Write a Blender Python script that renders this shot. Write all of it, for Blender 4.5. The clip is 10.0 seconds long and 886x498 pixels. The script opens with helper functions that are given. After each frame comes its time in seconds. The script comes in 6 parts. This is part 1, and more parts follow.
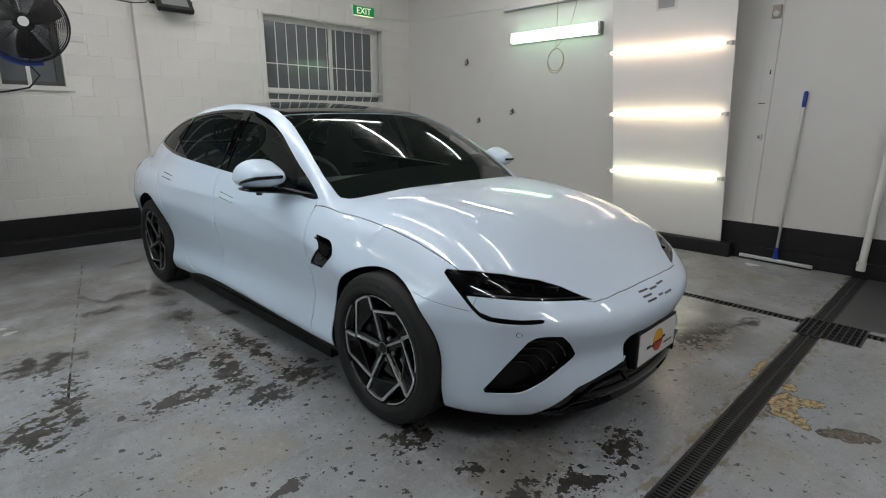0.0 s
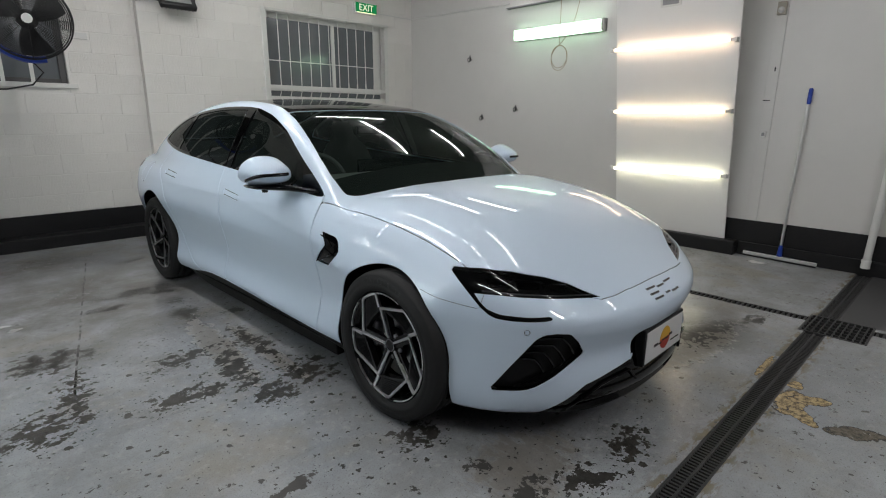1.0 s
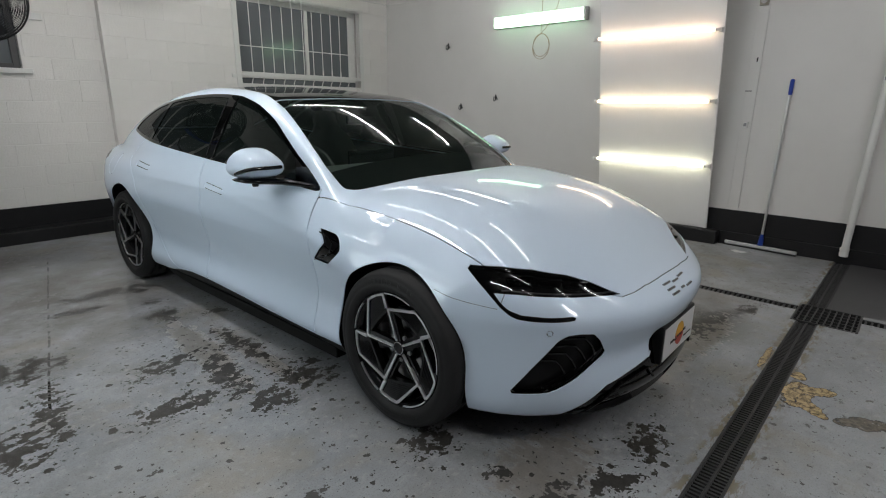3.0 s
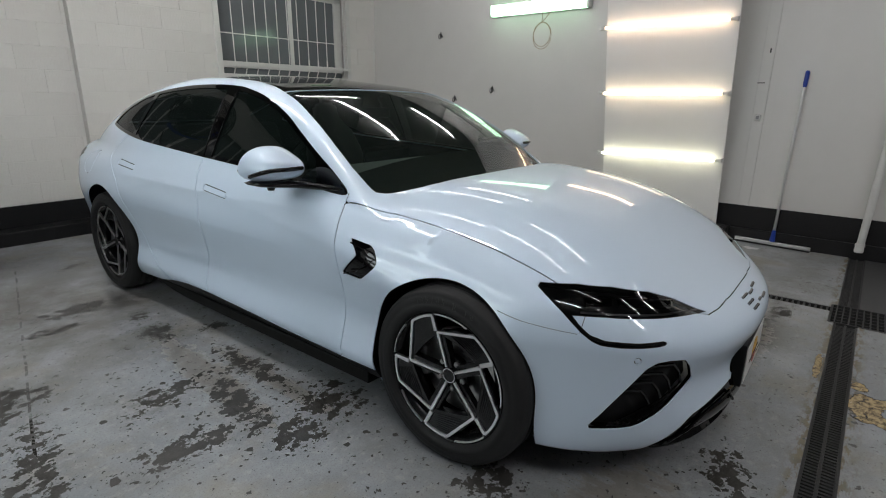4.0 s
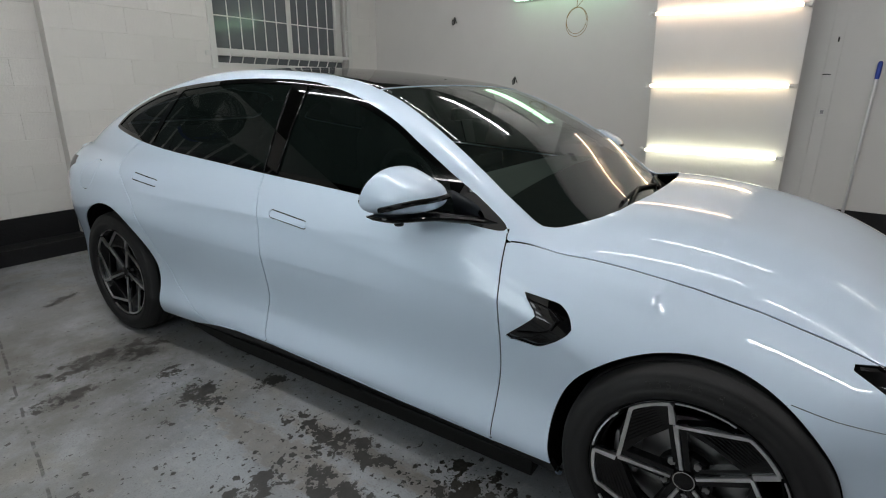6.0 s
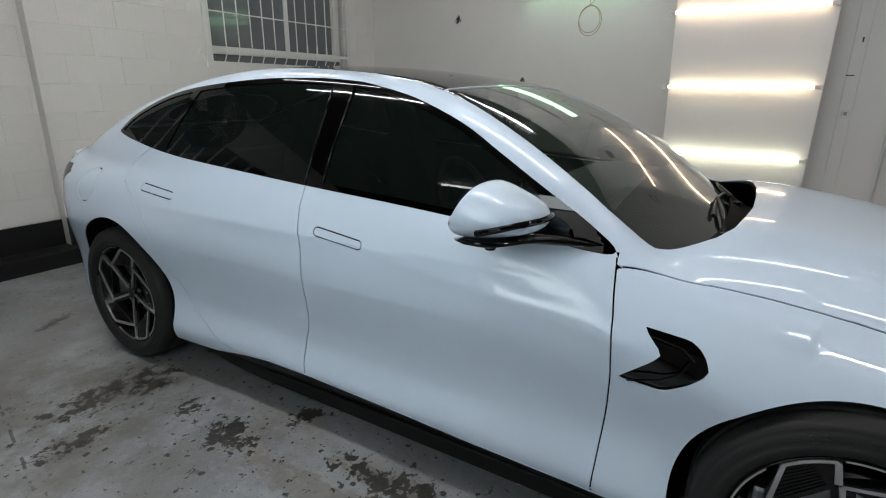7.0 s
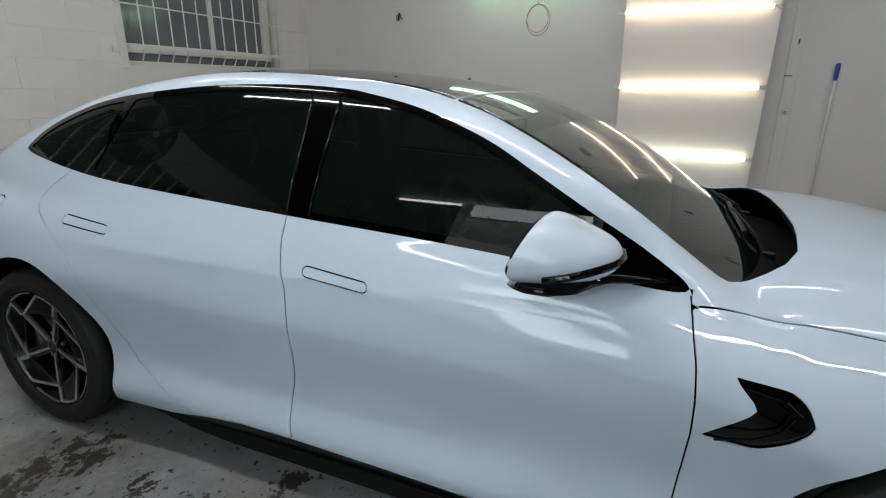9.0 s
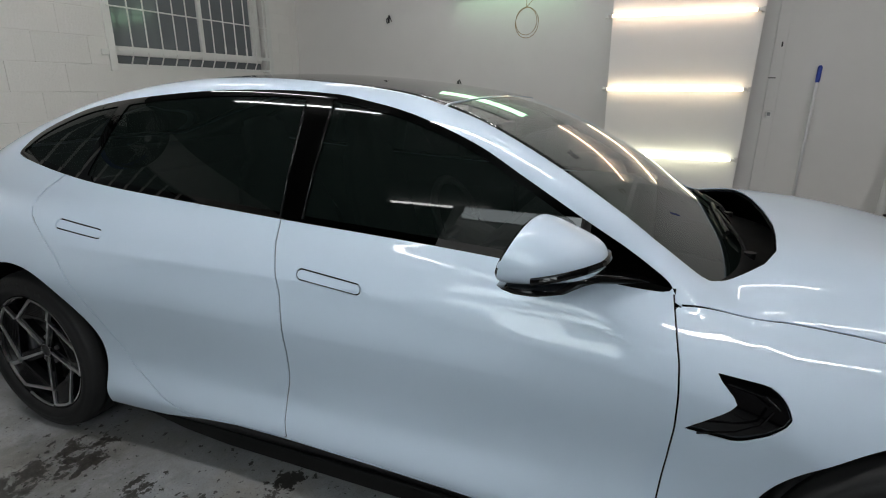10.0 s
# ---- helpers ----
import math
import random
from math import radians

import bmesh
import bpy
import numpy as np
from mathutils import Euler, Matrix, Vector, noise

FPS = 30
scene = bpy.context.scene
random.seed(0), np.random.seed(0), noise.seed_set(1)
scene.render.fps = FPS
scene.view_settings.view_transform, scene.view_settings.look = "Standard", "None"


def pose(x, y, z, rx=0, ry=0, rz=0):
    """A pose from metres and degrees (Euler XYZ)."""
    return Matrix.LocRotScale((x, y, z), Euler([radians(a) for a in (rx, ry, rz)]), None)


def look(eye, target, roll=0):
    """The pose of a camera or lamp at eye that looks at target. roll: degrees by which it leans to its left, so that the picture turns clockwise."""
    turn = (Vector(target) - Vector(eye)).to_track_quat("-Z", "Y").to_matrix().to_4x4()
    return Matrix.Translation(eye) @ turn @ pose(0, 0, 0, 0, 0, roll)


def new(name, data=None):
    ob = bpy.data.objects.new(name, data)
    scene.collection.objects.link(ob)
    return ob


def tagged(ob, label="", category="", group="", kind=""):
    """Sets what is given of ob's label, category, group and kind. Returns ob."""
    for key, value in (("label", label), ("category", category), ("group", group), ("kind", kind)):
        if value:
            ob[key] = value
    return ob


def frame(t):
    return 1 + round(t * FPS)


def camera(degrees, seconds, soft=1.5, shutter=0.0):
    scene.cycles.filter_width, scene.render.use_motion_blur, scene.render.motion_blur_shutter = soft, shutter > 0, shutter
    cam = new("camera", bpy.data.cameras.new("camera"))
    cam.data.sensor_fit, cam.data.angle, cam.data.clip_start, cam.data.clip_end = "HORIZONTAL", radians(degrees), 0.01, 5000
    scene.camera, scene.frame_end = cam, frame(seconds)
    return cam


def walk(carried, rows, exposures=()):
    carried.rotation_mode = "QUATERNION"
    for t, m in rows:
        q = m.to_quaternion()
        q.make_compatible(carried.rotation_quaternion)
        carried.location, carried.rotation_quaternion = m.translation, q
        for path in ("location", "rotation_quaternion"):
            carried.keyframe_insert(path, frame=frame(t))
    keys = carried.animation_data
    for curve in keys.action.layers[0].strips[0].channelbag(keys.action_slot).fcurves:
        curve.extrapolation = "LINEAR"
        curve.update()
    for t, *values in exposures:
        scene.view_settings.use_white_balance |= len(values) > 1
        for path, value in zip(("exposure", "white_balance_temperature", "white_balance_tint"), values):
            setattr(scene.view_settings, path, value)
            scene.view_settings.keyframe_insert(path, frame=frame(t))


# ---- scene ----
cam = camera(80.5, 10.0, soft=1.1)
PATH = [
    (0, (0.407, 0.504, 1.335), (1.762, 1.895, 0.855), 0.3),
    (0.5, (0.393, 0.515, 1.334), (1.744, 1.907, 0.849), 0.3),
    (1, (0.39, 0.525, 1.333), (1.741, 1.916, 0.844), 0.3),
    (1.5, (0.385, 0.517, 1.333), (1.739, 1.903, 0.838), 0.2),
    (2, (0.38, 0.511, 1.334), (1.749, 1.879, 0.83), 0.2),
    (2.5, (0.362, 0.571, 1.336), (1.751, 1.915, 0.823), 0.4),
    (2.7, (0.348, 0.631, 1.332), (1.752, 1.959, 0.814), 0.5),
    (3.8, (0.354, 1.08, 1.333), (1.845, 2.294, 0.786), 0.5),
    (4, (0.361, 1.165, 1.33), (1.855, 2.374, 0.778), 0.6),
    (4.5, (0.326, 1.412, 1.323), (1.824, 2.607, 0.751), 0.7),
    (5, (0.285, 1.682, 1.342), (1.833, 2.809, 0.765), 0.7),
    (5.5, (0.354, 1.918, 1.353), (1.925, 3.009, 0.768), 0.6),
    (5.7, (0.374, 1.99, 1.357), (1.947, 3.078, 0.772), 0.6),
    (6.8, (0.391, 2.465, 1.37), (1.997, 3.497, 0.774), 0.3),
    (7, (0.407, 2.527, 1.36), (2.03, 3.538, 0.774), 0.6),
    (7.5, (0.48, 2.667, 1.36), (2.122, 3.646, 0.772), 0.5),
    (8, (0.519, 2.782, 1.369), (2.184, 3.719, 0.779), 0.5),
    (8.5, (0.527, 2.875, 1.382), (2.246, 3.709, 0.793), 0.5),
    (9, (0.53, 2.912, 1.388), (2.281, 3.679, 0.798), 0.3),
    (9.5, (0.513, 2.909, 1.397), (2.276, 3.65, 0.809), 0.3),
    (10, (0.499, 2.9, 1.403), (2.264, 3.636, 0.815), 0.2),
]
walk(cam, [(t, look(eye, target, roll)) for t, eye, target, roll in PATH],
     exposures=[(0, -0.02), (2.5, -0.03), (4.5, -0.10), (7.5, -0.16), (10, -0.22)])

# ---- light: fluorescent tubes and battens, some unseen and added as fill, in a closed room ----
world = bpy.data.worlds.new("world")
scene.world = world
world.use_nodes = True
world.node_tree.nodes["Background"].inputs[0].default_value = (0.02, 0.02, 0.022, 1)
world.node_tree.nodes["Background"].inputs[1].default_value = 0.3
scene.view_settings.exposure = 0.0
TUBE = 23.5            # radiance of a ceiling tube
BOARD_TUBE = 11.0      # of the tubes on the lit board
DIFFUSER = 6.0         # of the wall batten's cover
BOARD_PANEL = 5.8      # of the battens on the standing board
FILL_BATTEN = 50.0  # of the unseen battens added under the ceiling as fill


# ---- materials ----
def material(name):
    m = bpy.data.materials.new(name)
    m.use_nodes = True
    m.node_tree.nodes.clear()
    return m, m.node_tree.nodes, m.node_tree.links


def node(nodes, kind, **values):
    n = nodes.new(kind)
    for key, value in values.items():
        if key in n.inputs:
            n.inputs[key].default_value = value
    return n


def rgb(c):
    return (*c, 1) if len(c) == 3 else c


def simple(name, color, rough=0.5, metal=0.0, vary=0.06, scale=6.0, bump=0.0, bump_scale=60.0, coat=0.0, spec=0.5):
    """A plain surface with two scales of unevenness in colour, gloss and relief."""
    m, n, l = material(name)
    out = n.new("ShaderNodeOutputMaterial")
    p = node(n, "ShaderNodeBsdfPrincipled", Metallic=metal)
    p.inputs["Specular IOR Level"].default_value = spec
    p.inputs["Coat Weight"].default_value = coat
    p.inputs["Coat Roughness"].default_value = 0.03
    tc = n.new("ShaderNodeTexCoord")
    big = node(n, "ShaderNodeTexNoise", Scale=scale, Detail=5.0, Roughness=0.6)
    l.new(tc.outputs["Object"], big.inputs["Vector"])
    ramp = n.new("ShaderNodeMix")
    ramp.data_type = "RGBA"
    ramp.inputs["A"].default_value = rgb([max(0, v * (1 - vary)) for v in color])
    ramp.inputs["B"].default_value = rgb([min(1, v * (1 + vary)) for v in color])
    l.new(big.outputs["Fac"], ramp.inputs["Factor"])
    l.new(ramp.outputs["Result"], p.inputs["Base Color"])
    mr = node(n, "ShaderNodeMapRange")
    mr.inputs["To Min"].default_value = max(0.0, rough - 0.08 * min(1, rough * 3))
    mr.inputs["To Max"].default_value = min(1.0, rough + 0.08 * min(1, rough * 3))
    l.new(big.outputs["Fac"], mr.inputs["Value"])
    l.new(mr.outputs["Result"], p.inputs["Roughness"])
    if bump:
        fine = node(n, "ShaderNodeTexNoise", Scale=bump_scale, Detail=6.0, Roughness=0.65)
        l.new(tc.outputs["Object"], fine.inputs["Vector"])
        b = node(n, "ShaderNodeBump", Strength=bump, Distance=0.01)
        l.new(fine.outputs["Fac"], b.inputs["Height"])
        l.new(b.outputs["Normal"], p.inputs["Normal"])
    l.new(p.outputs[0], out.inputs[0])
    return m


def glow(name, color, strength):
    m, n, l = material(name)
    out = n.new("ShaderNodeOutputMaterial")
    e = node(n, "ShaderNodeEmission", Color=rgb(color), Strength=strength)
    l.new(e.outputs[0], out.inputs[0])
    return m


def tinted_glass(name, tint, gloss=1.0, haze=0.0, ior=1.52):
    """A thin pane: it lets light through in its tint, mirrors more at a low angle, and may carry a pale haze painted in
    as a diffuse share.
    """
    m, n, l = material(name)
    out = n.new("ShaderNodeOutputMaterial")
    tr = node(n, "ShaderNodeBsdfTransparent", Color=rgb(tint))
    gl = node(n, "ShaderNodeBsdfGlossy", Color=(gloss, gloss, gloss, 1), Roughness=0.004)
    fr = node(n, "ShaderNodeFresnel", IOR=ior)
    mx = n.new("ShaderNodeMixShader")
    l.new(fr.outputs[0], mx.inputs[0])
    body = tr
    if haze:
        film = node(n, "ShaderNodeBsdfDiffuse", Color=(0.50, 0.80, 0.70, 1))
        body = node(n, "ShaderNodeMixShader")
        tc = n.new("ShaderNodeTexCoord")
        streaks = node(n, "ShaderNodeTexNoise", Scale=7.0, Detail=5.0, Roughness=0.65)
        l.new(tc.outputs["Object"], streaks.inputs["Vector"])
        amount = node(n, "ShaderNodeMapRange")
        amount.inputs["To Min"].default_value, amount.inputs["To Max"].default_value = haze * 0.6, haze * 1.4
        l.new(streaks.outputs["Fac"], amount.inputs["Value"])
        l.new(amount.outputs["Result"], body.inputs[0])
        l.new(tr.outputs[0], body.inputs[1])
        l.new(film.outputs[0], body.inputs[2])
    l.new(body.outputs[0], mx.inputs[1])
    l.new(gl.outputs[0], mx.inputs[2])
    l.new(mx.outputs[0], out.inputs[0])
    return m


def floor_paint():
    """Worn grey floor paint: flaked to dark concrete in patches, rubbed in lanes, with dusty and wet-looking areas."""
    m, n, l = material("floor_paint")
    out = n.new("ShaderNodeOutputMaterial")
    p = n.new("ShaderNodeBsdfPrincipled")
    tc = n.new("ShaderNodeTexCoord")

    def noise_at(scale, detail=6.0, rough=0.6, warp=None):
        t = node(n, "ShaderNodeTexNoise", Scale=scale, Detail=detail, Roughness=rough)
        l.new(tc.outputs["Object"] if warp is None else warp, t.inputs["Vector"])
        return t.outputs["Fac"]

    def ramp(value, a, b, x=0.0, y=1.0):
        r = node(n, "ShaderNodeMapRange")
        r.interpolation_type = "SMOOTHSTEP"
        for key, v in (("From Min", a), ("From Max", b), ("To Min", x), ("To Max", y)):
            r.inputs[key].default_value = v
        l.new(value, r.inputs["Value"])
        return r.outputs["Result"]

    def calc(op, a, b):
        q = n.new("ShaderNodeMath")
        q.operation = op
        for i, v in enumerate((a, b)):
            if isinstance(v, (int, float)):
                q.inputs[i].default_value = v
            else:
                l.new(v, q.inputs[i])
        return q.outputs[0]

    def mix(fac, a, b):
        q = n.new("ShaderNodeMix")
        q.data_type = "RGBA"
        if isinstance(fac, float):
            q.inputs["Factor"].default_value = fac
        else:
            l.new(fac, q.inputs["Factor"])
        for key, v in (("A", a), ("B", b)):
            if isinstance(v, tuple):
                q.inputs[key].default_value = rgb(v)
            else:
                l.new(v, q.inputs[key])
        return q.outputs["Result"]

    sep = n.new("ShaderNodeSeparateXYZ")
    l.new(tc.outputs["Object"], sep.inputs[0])

    def patch(cx, cy, rx, ry, turn=0.0):
        """1 in the middle of an oval, 0 at its rim and beyond."""
        mp = n.new("ShaderNodeMapping")
        mp.vector_type = "TEXTURE"
        mp.inputs["Location"].default_value = (cx, cy, 0)
        mp.inputs["Rotation"].default_value = (0, 0, radians(turn))
        mp.inputs["Scale"].default_value = (rx, ry, 1)
        l.new(tc.outputs["Object"], mp.inputs["Vector"])
        ln = n.new("ShaderNodeVectorMath")
        ln.operation = "LENGTH"
        l.new(mp.outputs[0], ln.inputs[0])
        return ramp(ln.outputs["Value"], 0.15, 1.0, 1.0, 0.0)

    zones = None
    for cx, cy, rx, ry, turn in FLAKED:
        q = patch(cx, cy, rx * 1.35, ry * 1.35, turn)
        zones = q if zones is None else calc("MAXIMUM", zones, q)
    def stretched(sx, sy, scale, detail=6.0, rough=0.65):
        mp = n.new("ShaderNodeMapping")
        mp.inputs["Scale"].default_value = (sx, sy, 1)
        l.new(tc.outputs["Object"], mp.inputs["Vector"])
        return noise_at(scale, detail, rough, mp.outputs[0])

    bend = n.new("ShaderNodeVectorMath")
    bend.operation = "MULTIPLY_ADD"
    bn = node(n, "ShaderNodeTexNoise", Scale=22.0, Detail=4.0, Roughness=0.6)
    l.new(tc.outputs["Object"], bn.inputs["Vector"])
    l.new(bn.outputs["Color"], bend.inputs[0])
    bend.inputs[1].default_value = (0.05, 0.05, 0.0)
    l.new(tc.outputs["Object"], bend.inputs[2])
    lie = n.new("ShaderNodeMapping")
    lie.inputs["Rotation"].default_value = (0, 0, radians(-38))
    lie.inputs["Scale"].default_value = (0.86, 1.15, 1)
    l.new(bend.outputs[0], lie.inputs["Vector"])
    flakes = calc("ADD", calc("MULTIPLY", noise_at(15.0, 7.0, 0.60, lie.outputs[0]), 2.1), calc("ADD", calc("MULTIPLY", noise_at(60.0, 5.0, 0.65), 0.5), -0.80))
    big = noise_at(1.1, 4.0, 0.5)
    thr = calc("ADD", calc("MULTIPLY", zones, 0.44), calc("MULTIPLY", big, 0.16))
    bare = ramp(calc("ADD", flakes, thr), 0.915, 0.93)
    # small chips, one in some of the cells of a fine net
    warp = n.new("ShaderNodeVectorMath")
    warp.operation = "MULTIPLY_ADD"
    wn = node(n, "ShaderNodeTexNoise", Scale=70.0, Detail=3.0)
    l.new(tc.outputs["Object"], wn.inputs["Vector"])
    l.new(wn.outputs["Color"], warp.inputs[0])
    warp.inputs[1].default_value = (0.03, 0.03, 0.0)
    l.new(tc.outputs["Object"], warp.inputs[2])
    for scale, keep, size in ((13.0, 0.045, 0.40), (30.0, 0.11, 0.46), (62.0, 0.12, 0.48)):
        vo = node(n, "ShaderNodeTexVoronoi", Scale=scale)
        l.new(warp.outputs[0], vo.inputs["Vector"])
        hue = n.new("ShaderNodeSeparateXYZ")
        l.new(vo.outputs["Color"], hue.inputs[0])
        chance = calc("ADD", hue.outputs[0], calc("ADD", calc("MULTIPLY", zones, -0.50), calc("MULTIPLY", calc("SUBTRACT", 0.55, big), 0.45)))
        rad = calc("MULTIPLY", hue.outputs[1], size)
        chip = calc("MULTIPLY", ramp(chance, keep, keep - 0.01), ramp(calc("SUBTRACT", vo.outputs["Distance"], rad), 0.0, -0.04))
        bare = calc("MAXIMUM", bare, chip)
    rub = None
    for z in RUBBED:
        q = patch(*z)
        rub = q if rub is None else calc("MAXIMUM", rub, q)
    worn = ramp(calc("ADD", calc("ADD", calc("MULTIPLY", noise_at(14.0, 8.0, 0.7), 0.5), calc("MULTIPLY", stretched(1.0, 0.22, 34.0), 0.5)), calc("MULTIPLY", rub, 0.30)), 0.63, 0.76)
    grime = noise_at(0.6, 5.0, 0.6)
    paint = mix(ramp(grime, 0.35, 0.7), (0.255, 0.266, 0.280), (0.405, 0.422, 0.445))
    paint = mix(calc("MULTIPLY", ramp(noise_at(3.1, 7.0, 0.7), 0.42, 0.64), 0.50), paint, (0.23, 0.228, 0.222))
    paint = mix(ramp(noise_at(45.0, 6.0, 0.7), 0.55, 0.75), paint, (0.22, 0.225, 0.23))
    paint = mix(calc("MULTIPLY", ramp(noise_at(1.3, 6.0, 0.65), 0.5, 0.66), 0.55), paint, (0.29, 0.265, 0.22))
    paint = mix(calc("MULTIPLY", ramp(noise_at(150.0, 4.0, 0.7), 0.50, 0.66), 0.35), paint, (0.14, 0.138, 0.132))
    paint = mix(calc("MULTIPLY", ramp(noise_at(26.0, 8.0, 0.75), 0.52, 0.64), 0.30), paint, (0.42, 0.415, 0.40))
    tracks = ramp(stretched(0.25, 1.0, 9.0, 8.0, 0.7), 0.57, 0.70)
    paint = mix(calc("MULTIPLY", tracks, 0.22), paint, (0.12, 0.115, 0.11))
    for cx, cy, rx, ry in SOILED_DIM:
        soil_dim = calc("MULTIPLY", patch(cx, cy, rx, ry), ramp(noise_at(2.2, 6.0, 0.65), 0.30, 0.62))
        paint = mix(calc("MULTIPLY", soil_dim, 0.75), paint, (0.135, 0.128, 0.108))
    concrete = mix(noise_at(30.0, 8.0, 0.7), (0.018, 0.018, 0.017), (0.060, 0.056, 0.050))
    concrete = mix(calc("MULTIPLY", ramp(noise_at(6.0, 6.0, 0.6), 0.45, 0.7), 0.3), concrete, (0.09, 0.086, 0.078))
    rubbed = mix(noise_at(22.0, 8.0, 0.7), (0.045, 0.036, 0.025), (0.22, 0.18, 0.135))
    col = mix(calc("MULTIPLY", worn, 0.6), paint, rubbed)
    # scuffed margin along the long drain
    off = calc("ABSOLUTE", calc("SUBTRACT", sep.outputs[1], 1.105), 0.0)
    margin = calc("MULTIPLY", ramp(off, 0.065, 0.13, 1.0, 0.0), ramp(stretched(0.35, 1.0, 26.0), 0.46, 0.56))
    col = mix(calc("MULTIPLY", margin, 0.8), col, mix(noise_at(12.0), (0.06, 0.055, 0.045), (0.30, 0.24, 0.14)))
    col = mix(bare, col, concrete)
    specks = ramp(calc("ADD", noise_at(75.0, 3.0, 0.5), calc("MULTIPLY", zones, 0.05)), 0.69, 0.705)
    col = mix(calc("MULTIPLY", specks, 0.8), col, (0.05, 0.048, 0.045))
    ragged = noise_at(16.0, 6.0, 0.6)
    for zones_of, rim, tone in ((PATCHED, (0.05, 0.045, 0.04), ((0.09, 0.07, 0.045), (0.50, 0.37, 0.19))), (PITTED, (0.04, 0.036, 0.03), ((0.06, 0.055, 0.045), (0.15, 0.13, 0.10)))):
        for z in zones_of:
            spot = patch(*z)
            q = calc("MULTIPLY", ramp(spot, 0.02, 0.18), calc("ADD", calc("ADD", spot, 0.1), calc("MULTIPLY", calc("SUBTRACT", ragged, 0.5), 2.2)))
            col = mix(ramp(q, 0.25, 0.28), col, rim)
            col = mix(ramp(q, 0.36, 0.42), col, mix(ramp(noise_at(38.0, 8.0, 0.75), 0.36, 0.60), *tone))
    way = calc("ADD", 0.695, calc("MULTIPLY", calc("SUBTRACT", sep.outputs[1], 3.387), 0.2045))
    crack = calc("ABSOLUTE", calc("SUBTRACT", calc("SUBTRACT", sep.outputs[0], way), calc("MULTIPLY", calc("SUBTRACT", noise_at(4.0), 0.5), 0.02)), 0.0)
    deep = calc("MULTIPLY", ramp(sep.outputs[1], 3.38, 3.42), ramp(sep.outputs[1], 3.72, 3.77, 1.0, 0.0))
    faint = calc("MULTIPLY", ramp(sep.outputs[1], 3.7, 3.8, 0.0, 0.55), ramp(noise_at(9.0, 3.0), 0.45, 0.55))
    col = mix(calc("MULTIPLY", ramp(crack, 0.0045, 0.0075, 1.0, 0.0), calc("MAXIMUM", deep, calc("MULTIPLY", faint, ramp(sep.outputs[1], 6.2, 6.4, 1.0, 0.0)))), col, (0.05, 0.048, 0.045))
    l.new(col, p.inputs["Base Color"])
    gl = calc("ADD", ramp(grime, 0.3, 0.7, 0.13, 0.29), calc("MULTIPLY", bare, 0.26))
    gl = calc("ADD", gl, calc("MULTIPLY", worn, 0.15))
    l.new(gl, p.inputs["Roughness"])
    b = node(n, "ShaderNodeBump", Strength=0.45, Distance=0.004)
    hgt = calc("ADD", calc("MULTIPLY", bare, -1.0), calc("MULTIPLY", noise_at(90.0, 5.0, 0.7), 0.35))
    hgt = calc("ADD", hgt, calc("MULTIPLY", noise_at(5.0, 3.0, 0.5), 1.2))
    l.new(hgt, b.inputs["Height"])
    l.new(b.outputs[0], p.inputs["Normal"])
    l.new(p.outputs[0], out.inputs[0])
    return m


# flaked zones of the floor: centre, half sizes, turn
FLAKED = [(0.67, 3.98, 0.26, 0.20, 0), (0.52, 3.17, 0.24, 0.22, 0), (0.70, 3.42, 0.10, 0.40, -8), (1.21, 3.50, 0.22, 0.12, 20), (1.50, 4.23, 0.14, 0.16, 0), (1.40, 3.20, 0.12, 0.40, -5),
          (1.44, 2.80, 0.14, 0.16, 0), (1.35, 4.96, 0.26, 0.13, 20), (1.15, 4.70, 0.18, 0.08, 0), (1.68, 2.90, 0.16, 0.22, 0), (1.71, 2.03, 0.15, 0.14, 0), (2.32, 1.375, 0.20, 0.095, 12),
          (1.96, 1.375, 0.16, 0.095, -30), (1.76, 1.48, 0.12, 0.08, 0), (1.74, 1.71, 0.07, 0.06, 0), (3.75, 1.62, 0.42, 0.16, -10), (4.25, 1.45, 0.24, 0.08, -10), (1.10, 3.05, 0.25, 0.12, 0), (1.55, 4.90, 0.16, 0.16, 0),
          (1.52, 4.54, 0.10, 0.10, 0), (1.60, 6.00, 0.20, 0.06, 30), (1.75, 4.05, 0.10, 0.08, 0), (1.62, 3.45, 0.10, 0.35, 0), (0.30, 2.40, 0.30, 0.25, 0), (1.15, 2.10, 0.18, 0.05, 0), (1.40, 6.55, 0.25, 0.05, 20)]
RUBBED = [(1.44, 3.55, 0.17, 1.15, -3), (3.55, 1.55, 0.9, 0.22, -6), (1.62, 3.3, 0.10, 0.9, 0), (1.9, 1.6, 0.5, 0.35, 0)]
SOILED_DIM = [(1.05, 4.95, 1.3, 1.6), (0.55, 6.4, 1.2, 0.7), (3.9, 1.6, 1.0, 0.4)]   # brown dirt, darkened further to paint in the left floor's dimmer exposure
PATCHED = [(3.20, 0.985, 0.20, 0.095, 0), (3.275, 0.925, 0.12, 0.065, -55), (3.085, 0.915, 0.12, 0.055, 45), (3.40, 1.01, 0.07, 0.045, 0), (3.54, 1.190, 0.22, 0.024, 0)]   # tan filler
PITTED = [(3.092, 0.719, 0.150, 0.075, 122)]

M_WALL = simple("white_wall_paint", (0.66, 0.65, 0.63), 0.42, vary=0.05, scale=2.5, bump=0.07, bump_scale=35)
M_BLOCK = simple("painted_block", (0.78, 0.765, 0.73), 0.45, vary=0.05, scale=5, bump=0.45, bump_scale=55)


